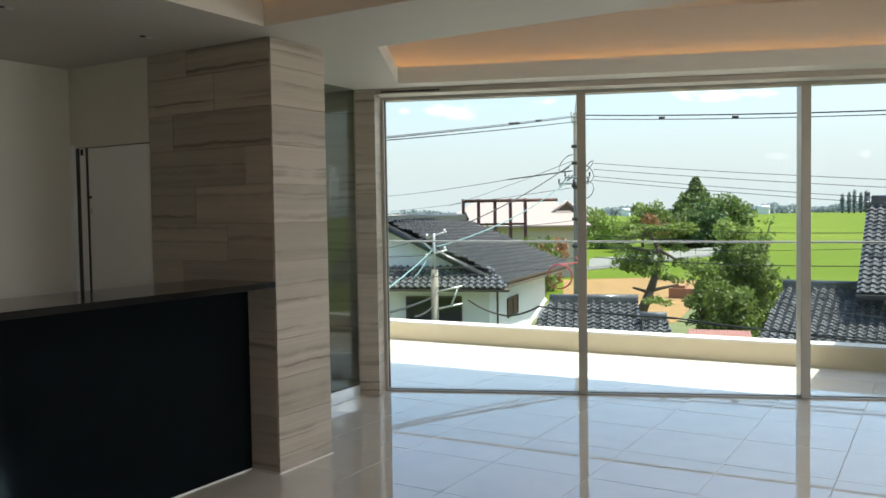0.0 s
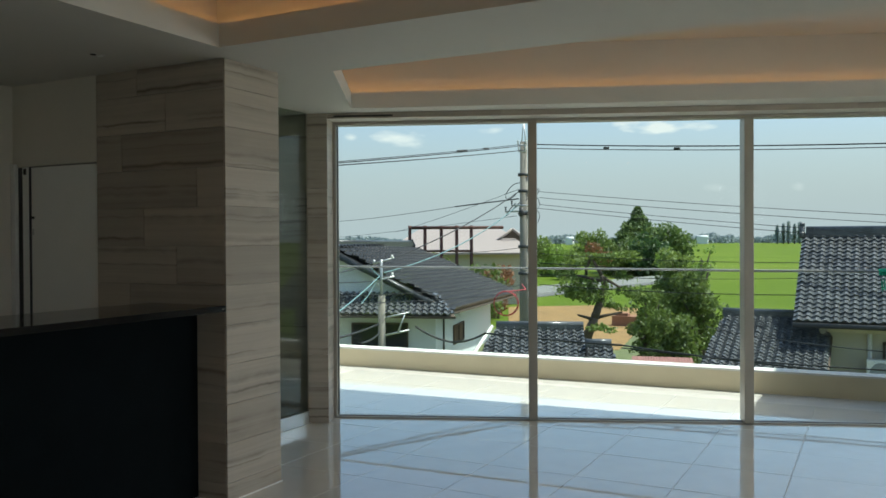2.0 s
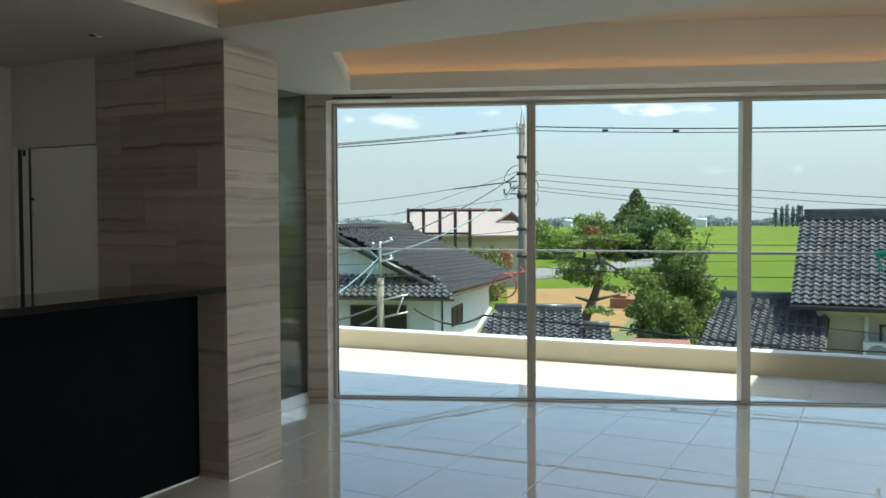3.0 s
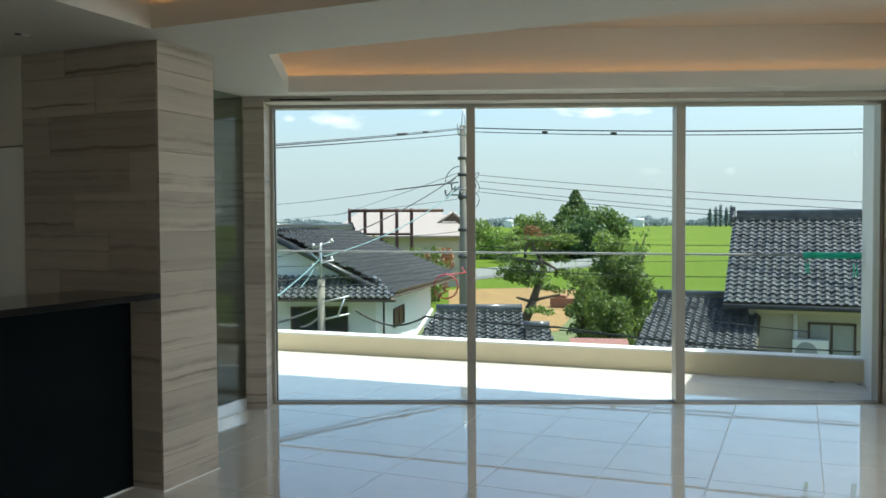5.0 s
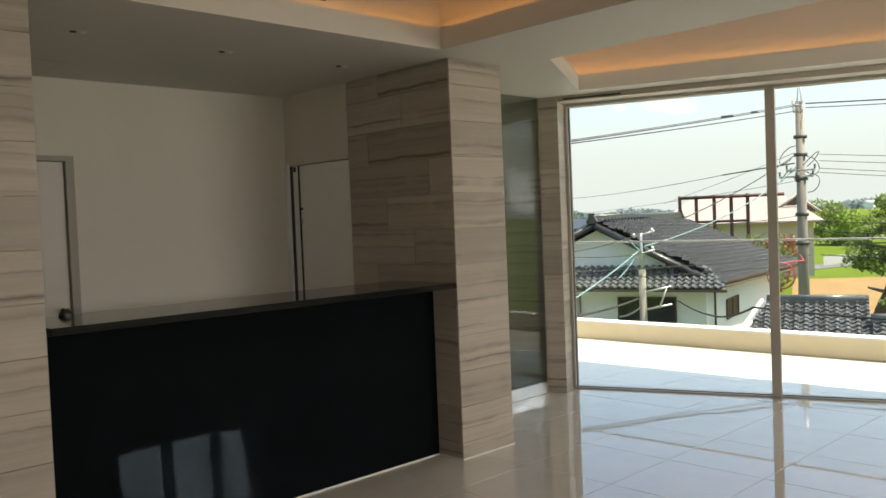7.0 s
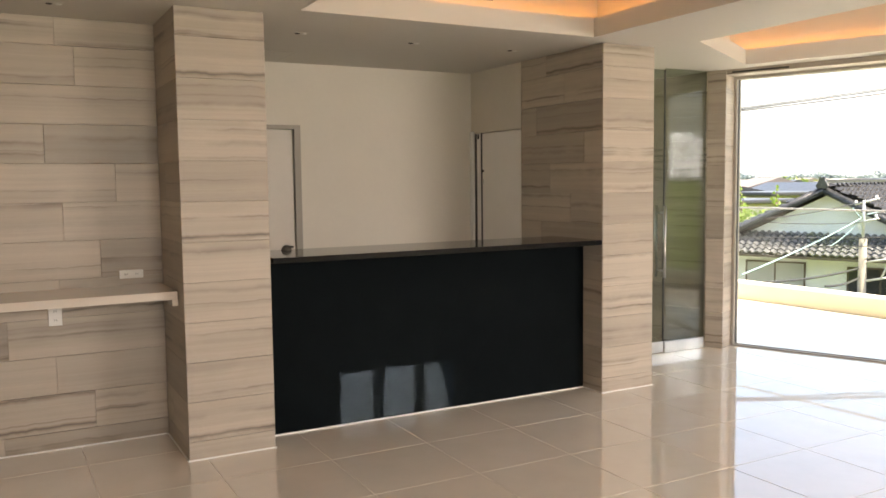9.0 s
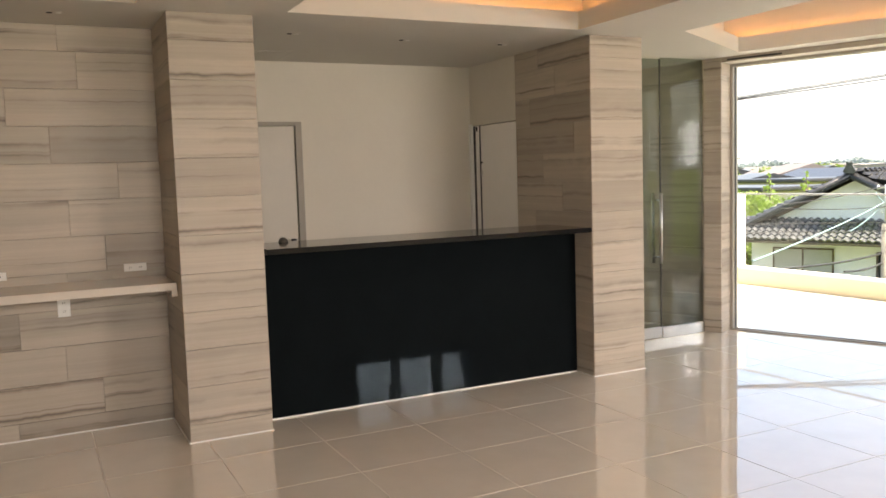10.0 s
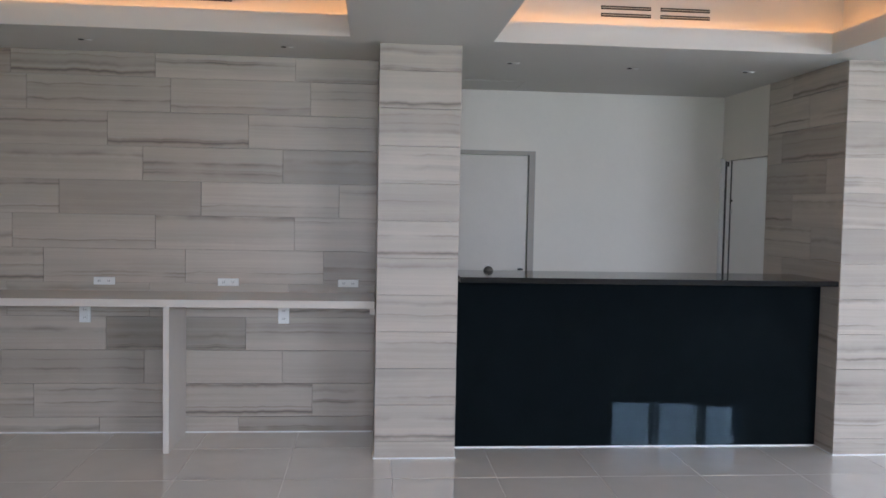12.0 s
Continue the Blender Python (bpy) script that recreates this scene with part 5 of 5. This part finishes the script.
CABLES = [
    ("main", (11.26, 6.94, 3.19), (PX, PY0, 4.63), 0.014, 0.05, 1), ("main", (PX, PY0 - 0.2, 4.66), (20.41, -3.48, 3.97), 0.020, 0.12, 2),
    ("main", (11.26, 6.94, 3.14), (PX, PY0, 4.47), 0.014, 0.05, 1), ("main", (PX, PY0 - 0.2, 4.53), (20.41, -3.48, 3.87), 0.014, 0.12, 2),
    ("main", (11.26, 6.94, 3.22), (PX, PY0 + 0.1, 4.67), 0.010, 0.05, 1),
    ("thin", (22.59, 6.71, 3.08), (20.41, -3.49, 2.12), 0.009, 0.08, 2), ("thin", (22.59, 6.71, 2.88), (20.41, -3.49, 1.92), 0.009, 0.08, 2),
    ("thin", (22.59, 6.71, 2.65), (20.41, -3.49, 1.63), 0.009, 0.08, 2), ("thin", (22.59, 6.71, 2.52), (20.41, -3.49, 1.49), 0.009, 0.08, 2),
    ("main", (21.45, 9.31, 2.60), (22.33, 7.36, 2.85), 0.022, 0.0, 0), ("thin", (29.40, 19.39, 2.49), (21.45, 9.31, 2.60), 0.010, 0.1, 1),
    ("thin", (33.55, 22.18, 1.77), (22.31, 7.41, 2.28), 0.008, 0.1, 1), ("thin", (30.80, 17.20, 1.86), (22.33, 7.36, 3.17), 0.008, 0.05, 0),
    ("teal", (7.95, 4.70, 0.35), (13.41, 7.31, 0.62), 0.014, 0.05, 1), ("teal", (13.46, 7.22, 0.70), (22.31, 7.41, 2.60), 0.016, 0.28, 0),
    ("teal", (14.13, 8.04, 0.82), (13.41, 7.31, 0.62), 0.012, 0.02, 0), ("teal", (10.66, 6.05, 0.19), (13.38, 7.36, 0.54), 0.010, 0.05, 0),
    ("thin", (13.54, 7.10, 1.02), (22.33, 7.36, 3.09), 0.014, 0.15, 0), ("thin", (9.60, 5.83, 0.90), (13.40, 7.33, 0.98), 0.010, 0.04, 1),
    ("thin", (9.60, 5.83, 0.71), (13.44, 7.27, 0.53), 0.010, 0.04, 1),
    ("main", (9.60, 5.84, -0.33), (13.39, 7.34, -0.53), 0.024, 0.05, 1), ("main", (9.82, 5.51, -0.49), (13.40, 7.32, -0.74), 0.022, 0.05, 0),
    ("main", (13.84, 6.58, -0.59), (14.26, 5.81, -0.98), 0.024, 0.06, 0), ("main", (14.26, 5.81, -0.98), (12.79, 4.24, -0.54), 0.024, 0.06, 0),
    ("main", (12.79, 4.24, -0.54), (11.84, 1.00, -0.52), 0.022, 0.02, 0), ("main", (11.84, 1.00, -0.52), (9.41, -3.38, -0.39), 0.015, 0.06, 2),
    ("main", (11.84, 1.00, -0.57), (9.41, -3.38, -0.31), 0.012, 0.06, 2),
    ("thin", (22.59, 6.72, 1.02), (20.35, -1.54, 0.83), 0.010, 0.08, 0), ("thin", (22.59, 6.72, 0.70), (20.35, -1.54, 0.59), 0.014, 0.08, 0),
    ("thin", (22.59, 6.72, 0.32), (20.35, -1.54, 0.42), 0.009, 0.08, 0), ("thin", (22.58, 6.72, -0.02), (20.35, -1.54, -0.03), 0.014, 0.08, 0),
    ("thin", (11.25, 6.96, 0.19), (22.41, 7.16, -0.28), 0.010, 0.1, 1), ("thin", (17.05, 9.03, 1.13), (22.42, 7.16, 1.23), 0.010, 0.1, 0),
    ("thin", (9.41, -3.38, -0.10), (14.15, -0.15, -0.34), 0.008, 0.05, 0), ("thin", (11.25, 6.96, 0.37), (22.48, 6.98, -0.02), 0.012, 0.1, 1),
]
CMAT = {"main": M_CABLE, "thin": M_CABLE, "teal": M_TEAL}
for kind, a, b, r, sag, ext in CABLES:
    a, b = Vector(a), Vector(b)
    if ext & 1:
        a = a + (a - b) * 0.5
    if ext & 2:
        b = b + (b - a) * 0.35
    bm = bmesh.new()
    add_path(bm, [a.lerp(b, k / 12) - Vector((0, 0, 4 * sag * (k / 12) * (1 - k / 12))) for k in range(13)], r, 6)
    solid("overhead_cable", {"main": "black overhead cable between the poles", "thin": "thin dark overhead wire", "teal": "teal sleeved service cable"}[kind], "cable", bm, CMAT[kind], group="overhead cables")
for p in ((17.77, 7.15, 4.02), (17.46, 7.14, 3.98), (19.36, 7.2, 4.23), (21.87, 4.22, 4.33), (21.44, 1.96, 4.15)):
    bm = bmesh.new()
    add_tube(bm, Vector(p) - arm_dir * 0.09, Vector(p) + arm_dir * 0.09, 0.035, n=8)
    solid("cable_clamp", "dark clamp on the overhead cable", "clamp", bm, M_DARK, group="cable clamps")
hoop = bmesh.new()
hc = Vector((19.86, 6.79, -0.47))
for k in range(2):
    add_path(hoop, [hc + arm_dir * (0.36 + 0.02 * k) * math.cos(j * math.tau / 28) + Vector((0.03 * k, 0, (0.36 + 0.02 * k) * math.sin(j * math.tau / 28))) for j in range(29)], 0.014, 6)
add_path(hoop, [hc + Vector((0, 0, 0.36)), hc + Vector((0, 0, 0.36)) + arm_dir * 0.5 + Vector((0.3, 0, 0.05)), Vector((PX - 0.2, PY0, 0.0))], 0.02, 6)
solid("cable_coil", "coil of red cable hung beside the pole", "cable", hoop, simple("red_cable", (0.45, 0.05, 0.06), 0.5))

far_pole = thing("utility_pole", "distant slim utility pole", "utility pole")
fp = Vector((24.83, 23.48, 0.17))
bm = bmesh.new()
add_tube(bm, (fp.x, fp.y, GZ), (fp.x, fp.y, 2.6), 0.14, 0.10, 10)
part("mast", bm, M_CONCRETE, far_pole)
beam(far_pole, "crossarm", (fp.x - 0.5, fp.y + 0.5, 1.9), (fp.x + 0.5, fp.y - 0.5, 1.9), 0.05, M_GALV)

# ---- trees ----


def leaf_material(name, a, b):
    m = material(name, a, 0.6)
    g = node(m, "ShaderNodeNewGeometry")
    link(m, ramp(m, g.outputs["Random Per Island"], (0.0, a), (1.0, b)), bsdf(m).inputs["Base Color"])
    bsdf(m).inputs["Subsurface Weight"].default_value = 0.0
    tr = node(m, "ShaderNodeBsdfTranslucent")
    tr.inputs[0].default_value = (*[min(1, x * 1.6) for x in b], 1)
    mx = node(m, "ShaderNodeMixShader")
    mx.inputs[0].default_value = 0.25
    out = m.node_tree.nodes["Material Output"]
    link(m, bsdf(m).outputs[0], mx.inputs[1])
    link(m, tr.outputs[0], mx.inputs[2])
    link(m, mx.outputs[0], out.inputs[0])
    return m


# M_LEAF's darkest leaf colours also stand in for shaded gaps in the crowns
M_LEAF = leaf_material("green_leaves", (0.022, 0.048, 0.010), (0.165, 0.225, 0.050))
M_LEAFDARK = leaf_material("dark_needles", (0.022, 0.055, 0.016), (0.06, 0.11, 0.03))
M_LEAFMID = leaf_material("mid_green_leaves", (0.035, 0.072, 0.014), (0.20, 0.27, 0.058))
M_CONIFER = leaf_material("conifer_needles", (0.030, 0.065, 0.020), (0.15, 0.215, 0.062))
M_LEAFLIGHT = leaf_material("yellow_green_leaves", (0.10, 0.18, 0.025), (0.22, 0.32, 0.06))
M_LEAFRED = leaf_material("reddish_leaves", (0.16, 0.07, 0.03), (0.25, 0.13, 0.06))
# blue-grey put into these leaf colours stands in for distance haze
M_FARWOOD = leaf_material("haze_tinted_far_leaves", (0.17, 0.22, 0.24), (0.24, 0.29, 0.30))
M_BARK = simple("bark", (0.11, 0.085, 0.065), 0.9, amount=0.3, scale=8, relief=0.5)
rng = np.random.default_rng(7)


def crown_mesh(clumps, leaf, density, flat=1.0):
    """Many small leaves round clump centres (x, y, z, radius, height factor)."""
    vs, fs = [], []
    for cx, cy, cz, r, hf in clumps:
        n = int(density * r * r)
        d = rng.normal(size=(n, 3))
        d /= np.linalg.norm(d, axis=1)[:, None]
        rad = r * (0.55 + 0.5 * rng.random(n) ** 0.6)
        rad *= 1 + 0.22 * np.sin(d[:, 0] * 5 + cx) * np.sin(d[:, 2] * 4 + cy)
        p = d * rad[:, None] * np.array((1, 1, hf)) + np.array((cx, cy, cz))
        u = rng.normal(size=(n, 3))
        u /= np.linalg.norm(u, axis=1)[:, None]
        w = np.cross(u, rng.normal(size=(n, 3)))
        w /= np.linalg.norm(w, axis=1)[:, None]
        size = leaf * (0.6 + 0.8 * rng.random(n))
        for q, a, b, s in zip(p, u, w, size):
            k = len(vs)
            vs += [tuple(q - a * s), tuple(q - b * s * 0.5), tuple(q + a * s), tuple(q + b * s * 0.5)]
            fs.append((k, k + 1, k + 2, k + 3))
    me = bpy.data.meshes.new("crown")
    me.from_pydata(vs, [], fs)
    return me


def tree(label, foot, top, spread, shape, mat, n=16, leaf=0.16, density=160, lean=0.0):
    x, y = foot
    t = thing("tree", label, "tree", "trees beyond the houses", m=pose(x, y, GZ))
    h = top - GZ
    bm = bmesh.new()
    add_tube(bm, (0, 0, 0), (lean * 0.4, 0, h * 0.35), 0.035 * h, 0.026 * h, 9)
    add_tube(bm, (lean * 0.4, 0, h * 0.35), (lean, 0, h * 0.8), 0.026 * h, 0.010 * h, 8)
    clumps = []
    for k in range(n):
        if shape == "cone":
            f = (k + 0.5) / n
            r = spread * (1 - f) ** 0.9 * (0.65 + 0.6 * rng.random())
            a = k * 2.4
            cx, cy, cz = r * 0.62 * math.cos(a), r * 0.62 * math.sin(a), h * (0.18 + 0.82 * f)
            cr, hf = max(0.09 * spread, r * 0.55), 0.42
        elif shape == "column":
            f = (k + 0.5) / n
            cx, cy, cz, cr, hf = 0, 0, h * (0.1 + 0.88 * f), spread * (0.5 + 0.5 * math.sin(math.pi * (0.15 + 0.8 * f))), 1.4
        elif shape == "lumpy":
            a, f = k * 2.4, (k + 0.5) / n
            r = spread * (0.85 - 0.45 * f * f) * math.sqrt(rng.random())
            cx, cy, cz = r * math.cos(a), r * math.sin(a), h * (0.10 + 0.82 * f + 0.06 * rng.normal())
            cr, hf = spread * (0.15 + 0.20 * rng.random()), 0.75
        else:
            a, f = k * 2.4, rng.random()
            r = spread * 0.75 * math.sqrt(rng.random())
            cx, cy = r * math.cos(a), r * math.sin(a)
            cz = h * (0.30 + 0.58 * f) if shape == "round" else h * (0.12 + 0.72 * f)
            cr, hf = spread * (0.28 + 0.2 * rng.random()), 0.8
        clumps.append((cx + lean * cz / h, cy, cz, cr, hf))
    for c in clumps[:: max(1, n // 7)]:
        add_tube(bm, (lean * c[2] / h * 0.8, 0, c[2] * 0.72), c[:3], 0.010 * h, 0.004 * h, 6)
    part("trunk", bm, M_BARK, t)
    me = crown_mesh(clumps, leaf, density)
    me.materials.append(mat)
    cr = new("crown", me)
    cr.parent = t
    cr["kind"] = "stuff"
    return t


def foot(p):
    return (p[0], p[1])


tree("tall dark conifer above the other trees", foot((132.09, 31.29, 2.09)), 6.7, 5.6, "cone", M_CONIFER, 90, 0.22, 150)
tree("dark rounded tree beside the conifer", foot((128.35, 25.36, 2.03)), 3.7, 4.4, "round", M_CONIFER, 16, 0.34, 60)
tree("dense dark tree below the conifer", foot((126.53, 32.76, 2.09)), 1.9, 3.0, "round", M_CONIFER, 16, 0.34, 60)
tree("dense green tree below the conifer", foot((118.07, 25.49, 2.00)), 1.6, 4.4, "low", M_LEAFDARK, 18, 0.32, 60)
tree("dense green tree below the conifer", foot((120.09, 29.77, 2.04)), 1.0, 4.2, "low", M_LEAF, 16, 0.32, 60)
tree("dense leafy tree beside the sandy lot", foot((32.61, 4.42, 1.61)), 1.0, 1.55, "lumpy", M_LEAFMID, 60, 0.085, 800)
tree("dense leafy tree beside the sandy lot", foot((30.80, 3.27, 1.60)), 0.3, 1.45, "lumpy", M_LEAF, 50, 0.085, 800)
tree("dense leafy tree beside the sandy lot", foot((31.51, 4.79, 1.62)), -0.5, 1.05, "lumpy", M_LEAFMID, 44, 0.085, 800)
tree("leafy bush at the foot of the trees", foot((27.72, 3.39, 1.59)), -1.3, 1.35, "lumpy", M_LEAF, 44, 0.085, 800)
tree("rounded mid-green bush in front of the taller trees", (28.60, 4.66), -0.25, 0.95, "lumpy", M_LEAFMID, 46, 0.075, 900)
tree("young yellow-green tree with an upright crown", foot((31.85, 3.13, 1.60)), 1.75, 0.62, "round", M_LEAFLIGHT, 12, 0.085, 620)
tree("leafy tree with a bright top", foot((33.66, 4.32, 1.62)), 1.15, 1.1, "round", M_LEAFLIGHT, 12, 0.085, 600)
tree("rounded green tree beyond the lot", foot((120.27, 36.25, 2.10)), 2.9, 2.9, "round", M_LEAFMID, 16, 0.24, 120)
tree("reddish-leaved tree beyond the lot", foot((111.35, 31.25, 2.04)), 1.2, 2.2, "round", M_LEAFRED, 10, 0.2, 130)
tree("yellow-green tree beyond the lot", foot((114.13, 38.82, 2.11)), 1.1, 3.4, "low", M_LEAFLIGHT, 16, 0.22, 110)
tree("green tree beyond the lot", foot((116.16, 42.00, 2.14)), 2.2, 3.2, "low", M_LEAFMID, 16, 0.22, 110)
tree("green tree beyond the lot", foot((105.29, 33.79, 2.04)), 0.3, 2.4, "low", M_LEAFMID, 14, 0.2, 120)
tree("green tree behind the steel frame", foot((54.70, 27.74, 1.87)), 1.5, 1.4, "round", M_LEAF, 12, 0.2, 130)
tree("green tree in front of the distant house", foot((47.22, 20.32, 1.79)), 0.4, 1.7, "low", M_LEAF, 14, 0.18, 160)
tree("green tree in front of the distant house", foot((49.52, 20.09, 1.79)), 0.3, 1.5, "low", M_LEAFRED, 12, 0.18, 140)
tree("yellow-green tree beside the houses", foot((29.97, 25.34, 0.05)), 0.6, 1.8, "low", M_LEAFLIGHT, 14, 0.18, 150)
tree("yellow-green tree beside the houses", foot((26.96, 24.17, 0.12)), -0.4, 2.0, "low", M_LEAFLIGHT, 14, 0.18, 150)
tree("yellow-green tree beside the houses", foot((35.03, 34.49, -0.35)), 0.8, 2.2, "low", M_LEAFLIGHT, 14, 0.2, 130)

tree("pointed yellow-green tree behind the white house", foot((34.94, 30.02, 0.02)), (34.93, 30.03, 1.08)[2], 1.5, "cone", M_LEAFLIGHT, 22, 0.13, 260)
tree("pointed yellow-green tree behind the white house", foot((37.77, 29.84, -0.07)), (37.75, 29.86, 1.11)[2], 1.5, "cone", M_LEAFLIGHT, 22, 0.13, 260)
tree("leafy yellow-green tree beside the white house", foot((29.74, 26.80, -0.22)), (29.74, 26.80, -0.02)[2], 1.8, "lumpy", M_LEAFLIGHT, 40, 0.12, 300)
tree("leafy yellow-green tree beside the white house", foot((29.24, 24.40, -0.16)), (29.24, 24.40, -0.16)[2], 1.6, "lumpy", M_LEAFLIGHT, 40, 0.12, 300)
for k in range(16):
    c = ((87.67, 87.68, -2.12), (83.84, 77.30, -1.92), (92.81, 79.32, -2.22), (91.30, 71.81, -2.11), (147.21, 110.72, -4.21), (135.65, 131.61, -4.00), (144.72, 129.28, -4.27), (153.65, 126.65, -4.54))[k % 8]
    tree("round green tree among the distant houses", (c[0] + 9 * rng.random(), c[1] + 9 * rng.random()), 0.6 + 1.5 * rng.random(), 3.0, "round", M_LEAFMID, 8, 0.4, 30)

# cloud-pruned pine with a bare bent trunk
pine = thing("pine_tree", "cloud-pruned garden pine with a bent bare trunk", "tree")
pts = [(24.95, 6.02, -2.83), (25.00, 5.87, -2.02), (25.08, 5.60, -1.31), (25.14, 5.41, -0.70), (25.19, 5.26, -0.20), (25.15, 5.37, 0.20)]
pts = [(pts[0][0], pts[0][1], GZ)] + list(pts)
bm = bmesh.new()
for a, b, r0, r1 in zip(pts, pts[1:], (.26, .22, .18, .15, .12, .10), (.22, .18, .15, .12, .10, .07)):
    add_tube(bm, a, b, r0, r1, 9)
for a, b in (((25.15, 5.37, 0.16), (25.34, 4.73, -0.24)), ((25.07, 5.64, -1.37), (24.43, 6.01, -1.17)), ((25.08, 5.60, -1.31), (25.83, 4.83, -1.14)), ((25.15, 5.37, 0.20), (25.04, 5.73, 0.90)), ((25.16, 5.34, 0.00), (24.89, 6.20, 0.20)), ((25.04, 5.73, 0.90), (25.01, 5.83, 0.50))):
    add_tube(bm, a, b, 0.07, 0.035, 7)
part("trunk", bm, M_BARK, pine, "bent bare trunk")
PADS = (((24.98, 5.94, -0.16), 0.62, 0.66), ((25.08, 6.30, -0.42), 0.46, 0.6), ((24.85, 5.69, -0.52), 0.50, 0.66), ((25.14, 5.41, 0.86), 0.48, 0.30), ((25.78, 5.02, 0.85), 0.50, 0.28),
        ((26.38, 4.72, 0.78), 0.34, 0.25), ((25.49, 5.98, 0.62), 0.52, 0.36), ((26.31, 4.96, 0.16), 0.26, 0.4), ((26.43, 4.53, -0.41), 0.46, 0.45), ((25.75, 5.12, -0.92), 0.34, 0.4),
        ((24.19, 5.09, -1.54), 0.34, 0.35), ((25.30, 6.55, 0.18), 0.30, 0.35))
for px, r, hf in PADS:
    me = crown_mesh([(px[0] + dx * r, px[1] + dy * r, px[2] + rng.normal() * 0.05, r * 0.75, hf) for dx, dy in ((0, 0), (0.4, -0.75), (-0.3, 0.75), (0.5, 0.3))], 0.07, 900)
    me.materials.append(M_LEAFMID)
    pad = new("foliage_pad", me)
    pad.parent = pine
    pad["kind"] = "stuff"

# far trees, buildings and horizon
for k in range(5):
    px = (893.20, 72.81, 4.27)
    tree("tall slim poplar far across the fields, leaves tinted for haze", (px[0] + 6 * (k % 2), px[1] + 11 - 5.2 * k), 15 + 5 * ((k * 37) % 5) / 5, 2.0, "column", M_FARWOOD, 9, 0.9, 20)
wood = []
for k in range(420):
    a = -0.35 + 1.15 * k / 420 + 0.002 * rng.random()
    d = 1050 + 250 * rng.random()
    r = 5.0 + 5.0 * rng.random() * (0.5 + 0.5 * math.sin(k * 0.21))
    wood.append((d * math.cos(a), d * math.sin(a), GZ + r * 0.6, r, 0.75))
# the woods take the haze-tinted leaf colour
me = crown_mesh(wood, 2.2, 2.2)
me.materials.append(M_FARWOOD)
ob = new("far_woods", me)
tagged(ob, "line of far woods at the horizon, tinted grey-blue for haze", "woods", kind="stuff")
for c, w, h in (((961.20, 168.76, 5.27), 12, 7), ((848.49, 286.53, 4.82), 8, 6)):
    hb = thing("far_building", "distant pale building among the fields", "building")
    part("wall", boxes((c[0] - 2.5, c[0] + 2.5, c[1] - w / 2, c[1] + w / 2, GZ, GZ + h)), M_PLASTER, hb)
    bm = bmesh.new()
    add_tube(bm, (c[0], c[1] - w / 2, GZ + h), (c[0], c[1] + w / 2, GZ + h), 2.6, n=12)
    part("roof", bm, M_PLASTER, hb)
M_FARWALL = simple("dusty_white_wall", (0.40, 0.40, 0.38), 0.9, amount=0.08)
wall_far = thing("boundary_wall", "long white boundary wall beyond the lot", "wall")
wa, wb = Vector((73.93, 26.85)), Vector((105.10, 20.97))
for k in range(8):
    a, b = wa.lerp(wb, k / 8), wa.lerp(wb, (k + 0.96) / 8)
    o = Vector((0.12, 0.03))
    poly_wall(wall_far, "panel", [tuple(a), tuple(b), tuple(b + o), tuple(a + o)], GZ, GZ + 0.85, M_FARWALL)
bh = solid("brick_stack", "stack of red bricks at the edge of the sandy lot", "bricks", boxes((0, 0.9, -1.6, 0, 0, 0.62), (0.1, 0.7, -1.0, -0.2, 0.62, 0.8), bevel=0.03), simple("brick_red", (0.30, 0.15, 0.09), 0.9, amount=0.25, scale=12))
bc = (47.80, 11.50)
bh.location = (bc[0], bc[1], GZ + 0.04)

# dry leaves blown onto the terrace
for k, (x, y) in enumerate(((4.77, -3.49), (4.81, -3.51), (4.75, -3.73))):
    bm = bmesh.new()
    c, s = math.cos(k * 1.9), math.sin(k * 1.9)
    vs = [bm.verts.new((x + (a * c - b * s), y + (a * s + b * c), 0.005 + h)) for a, b, h in ((-0.03, 0, 0.0), (-0.01, -0.016, 0.010), (0.03, 0.003, 0.0), (-0.006, 0.017, 0.011), (-0.006, 0.0, 0.003))]
    for f in ((0, 1, 4), (1, 2, 4), (2, 3, 4), (3, 0, 4)):
        bm.faces.new([vs[i] for i in f])
    bmesh.ops.solidify(bm, geom=bm.faces[:], thickness=0.003)
    solid("dry_leaf", "curled dark brown leaf on the terrace", "leaf", bm, M_WOOD, group="dry leaves")
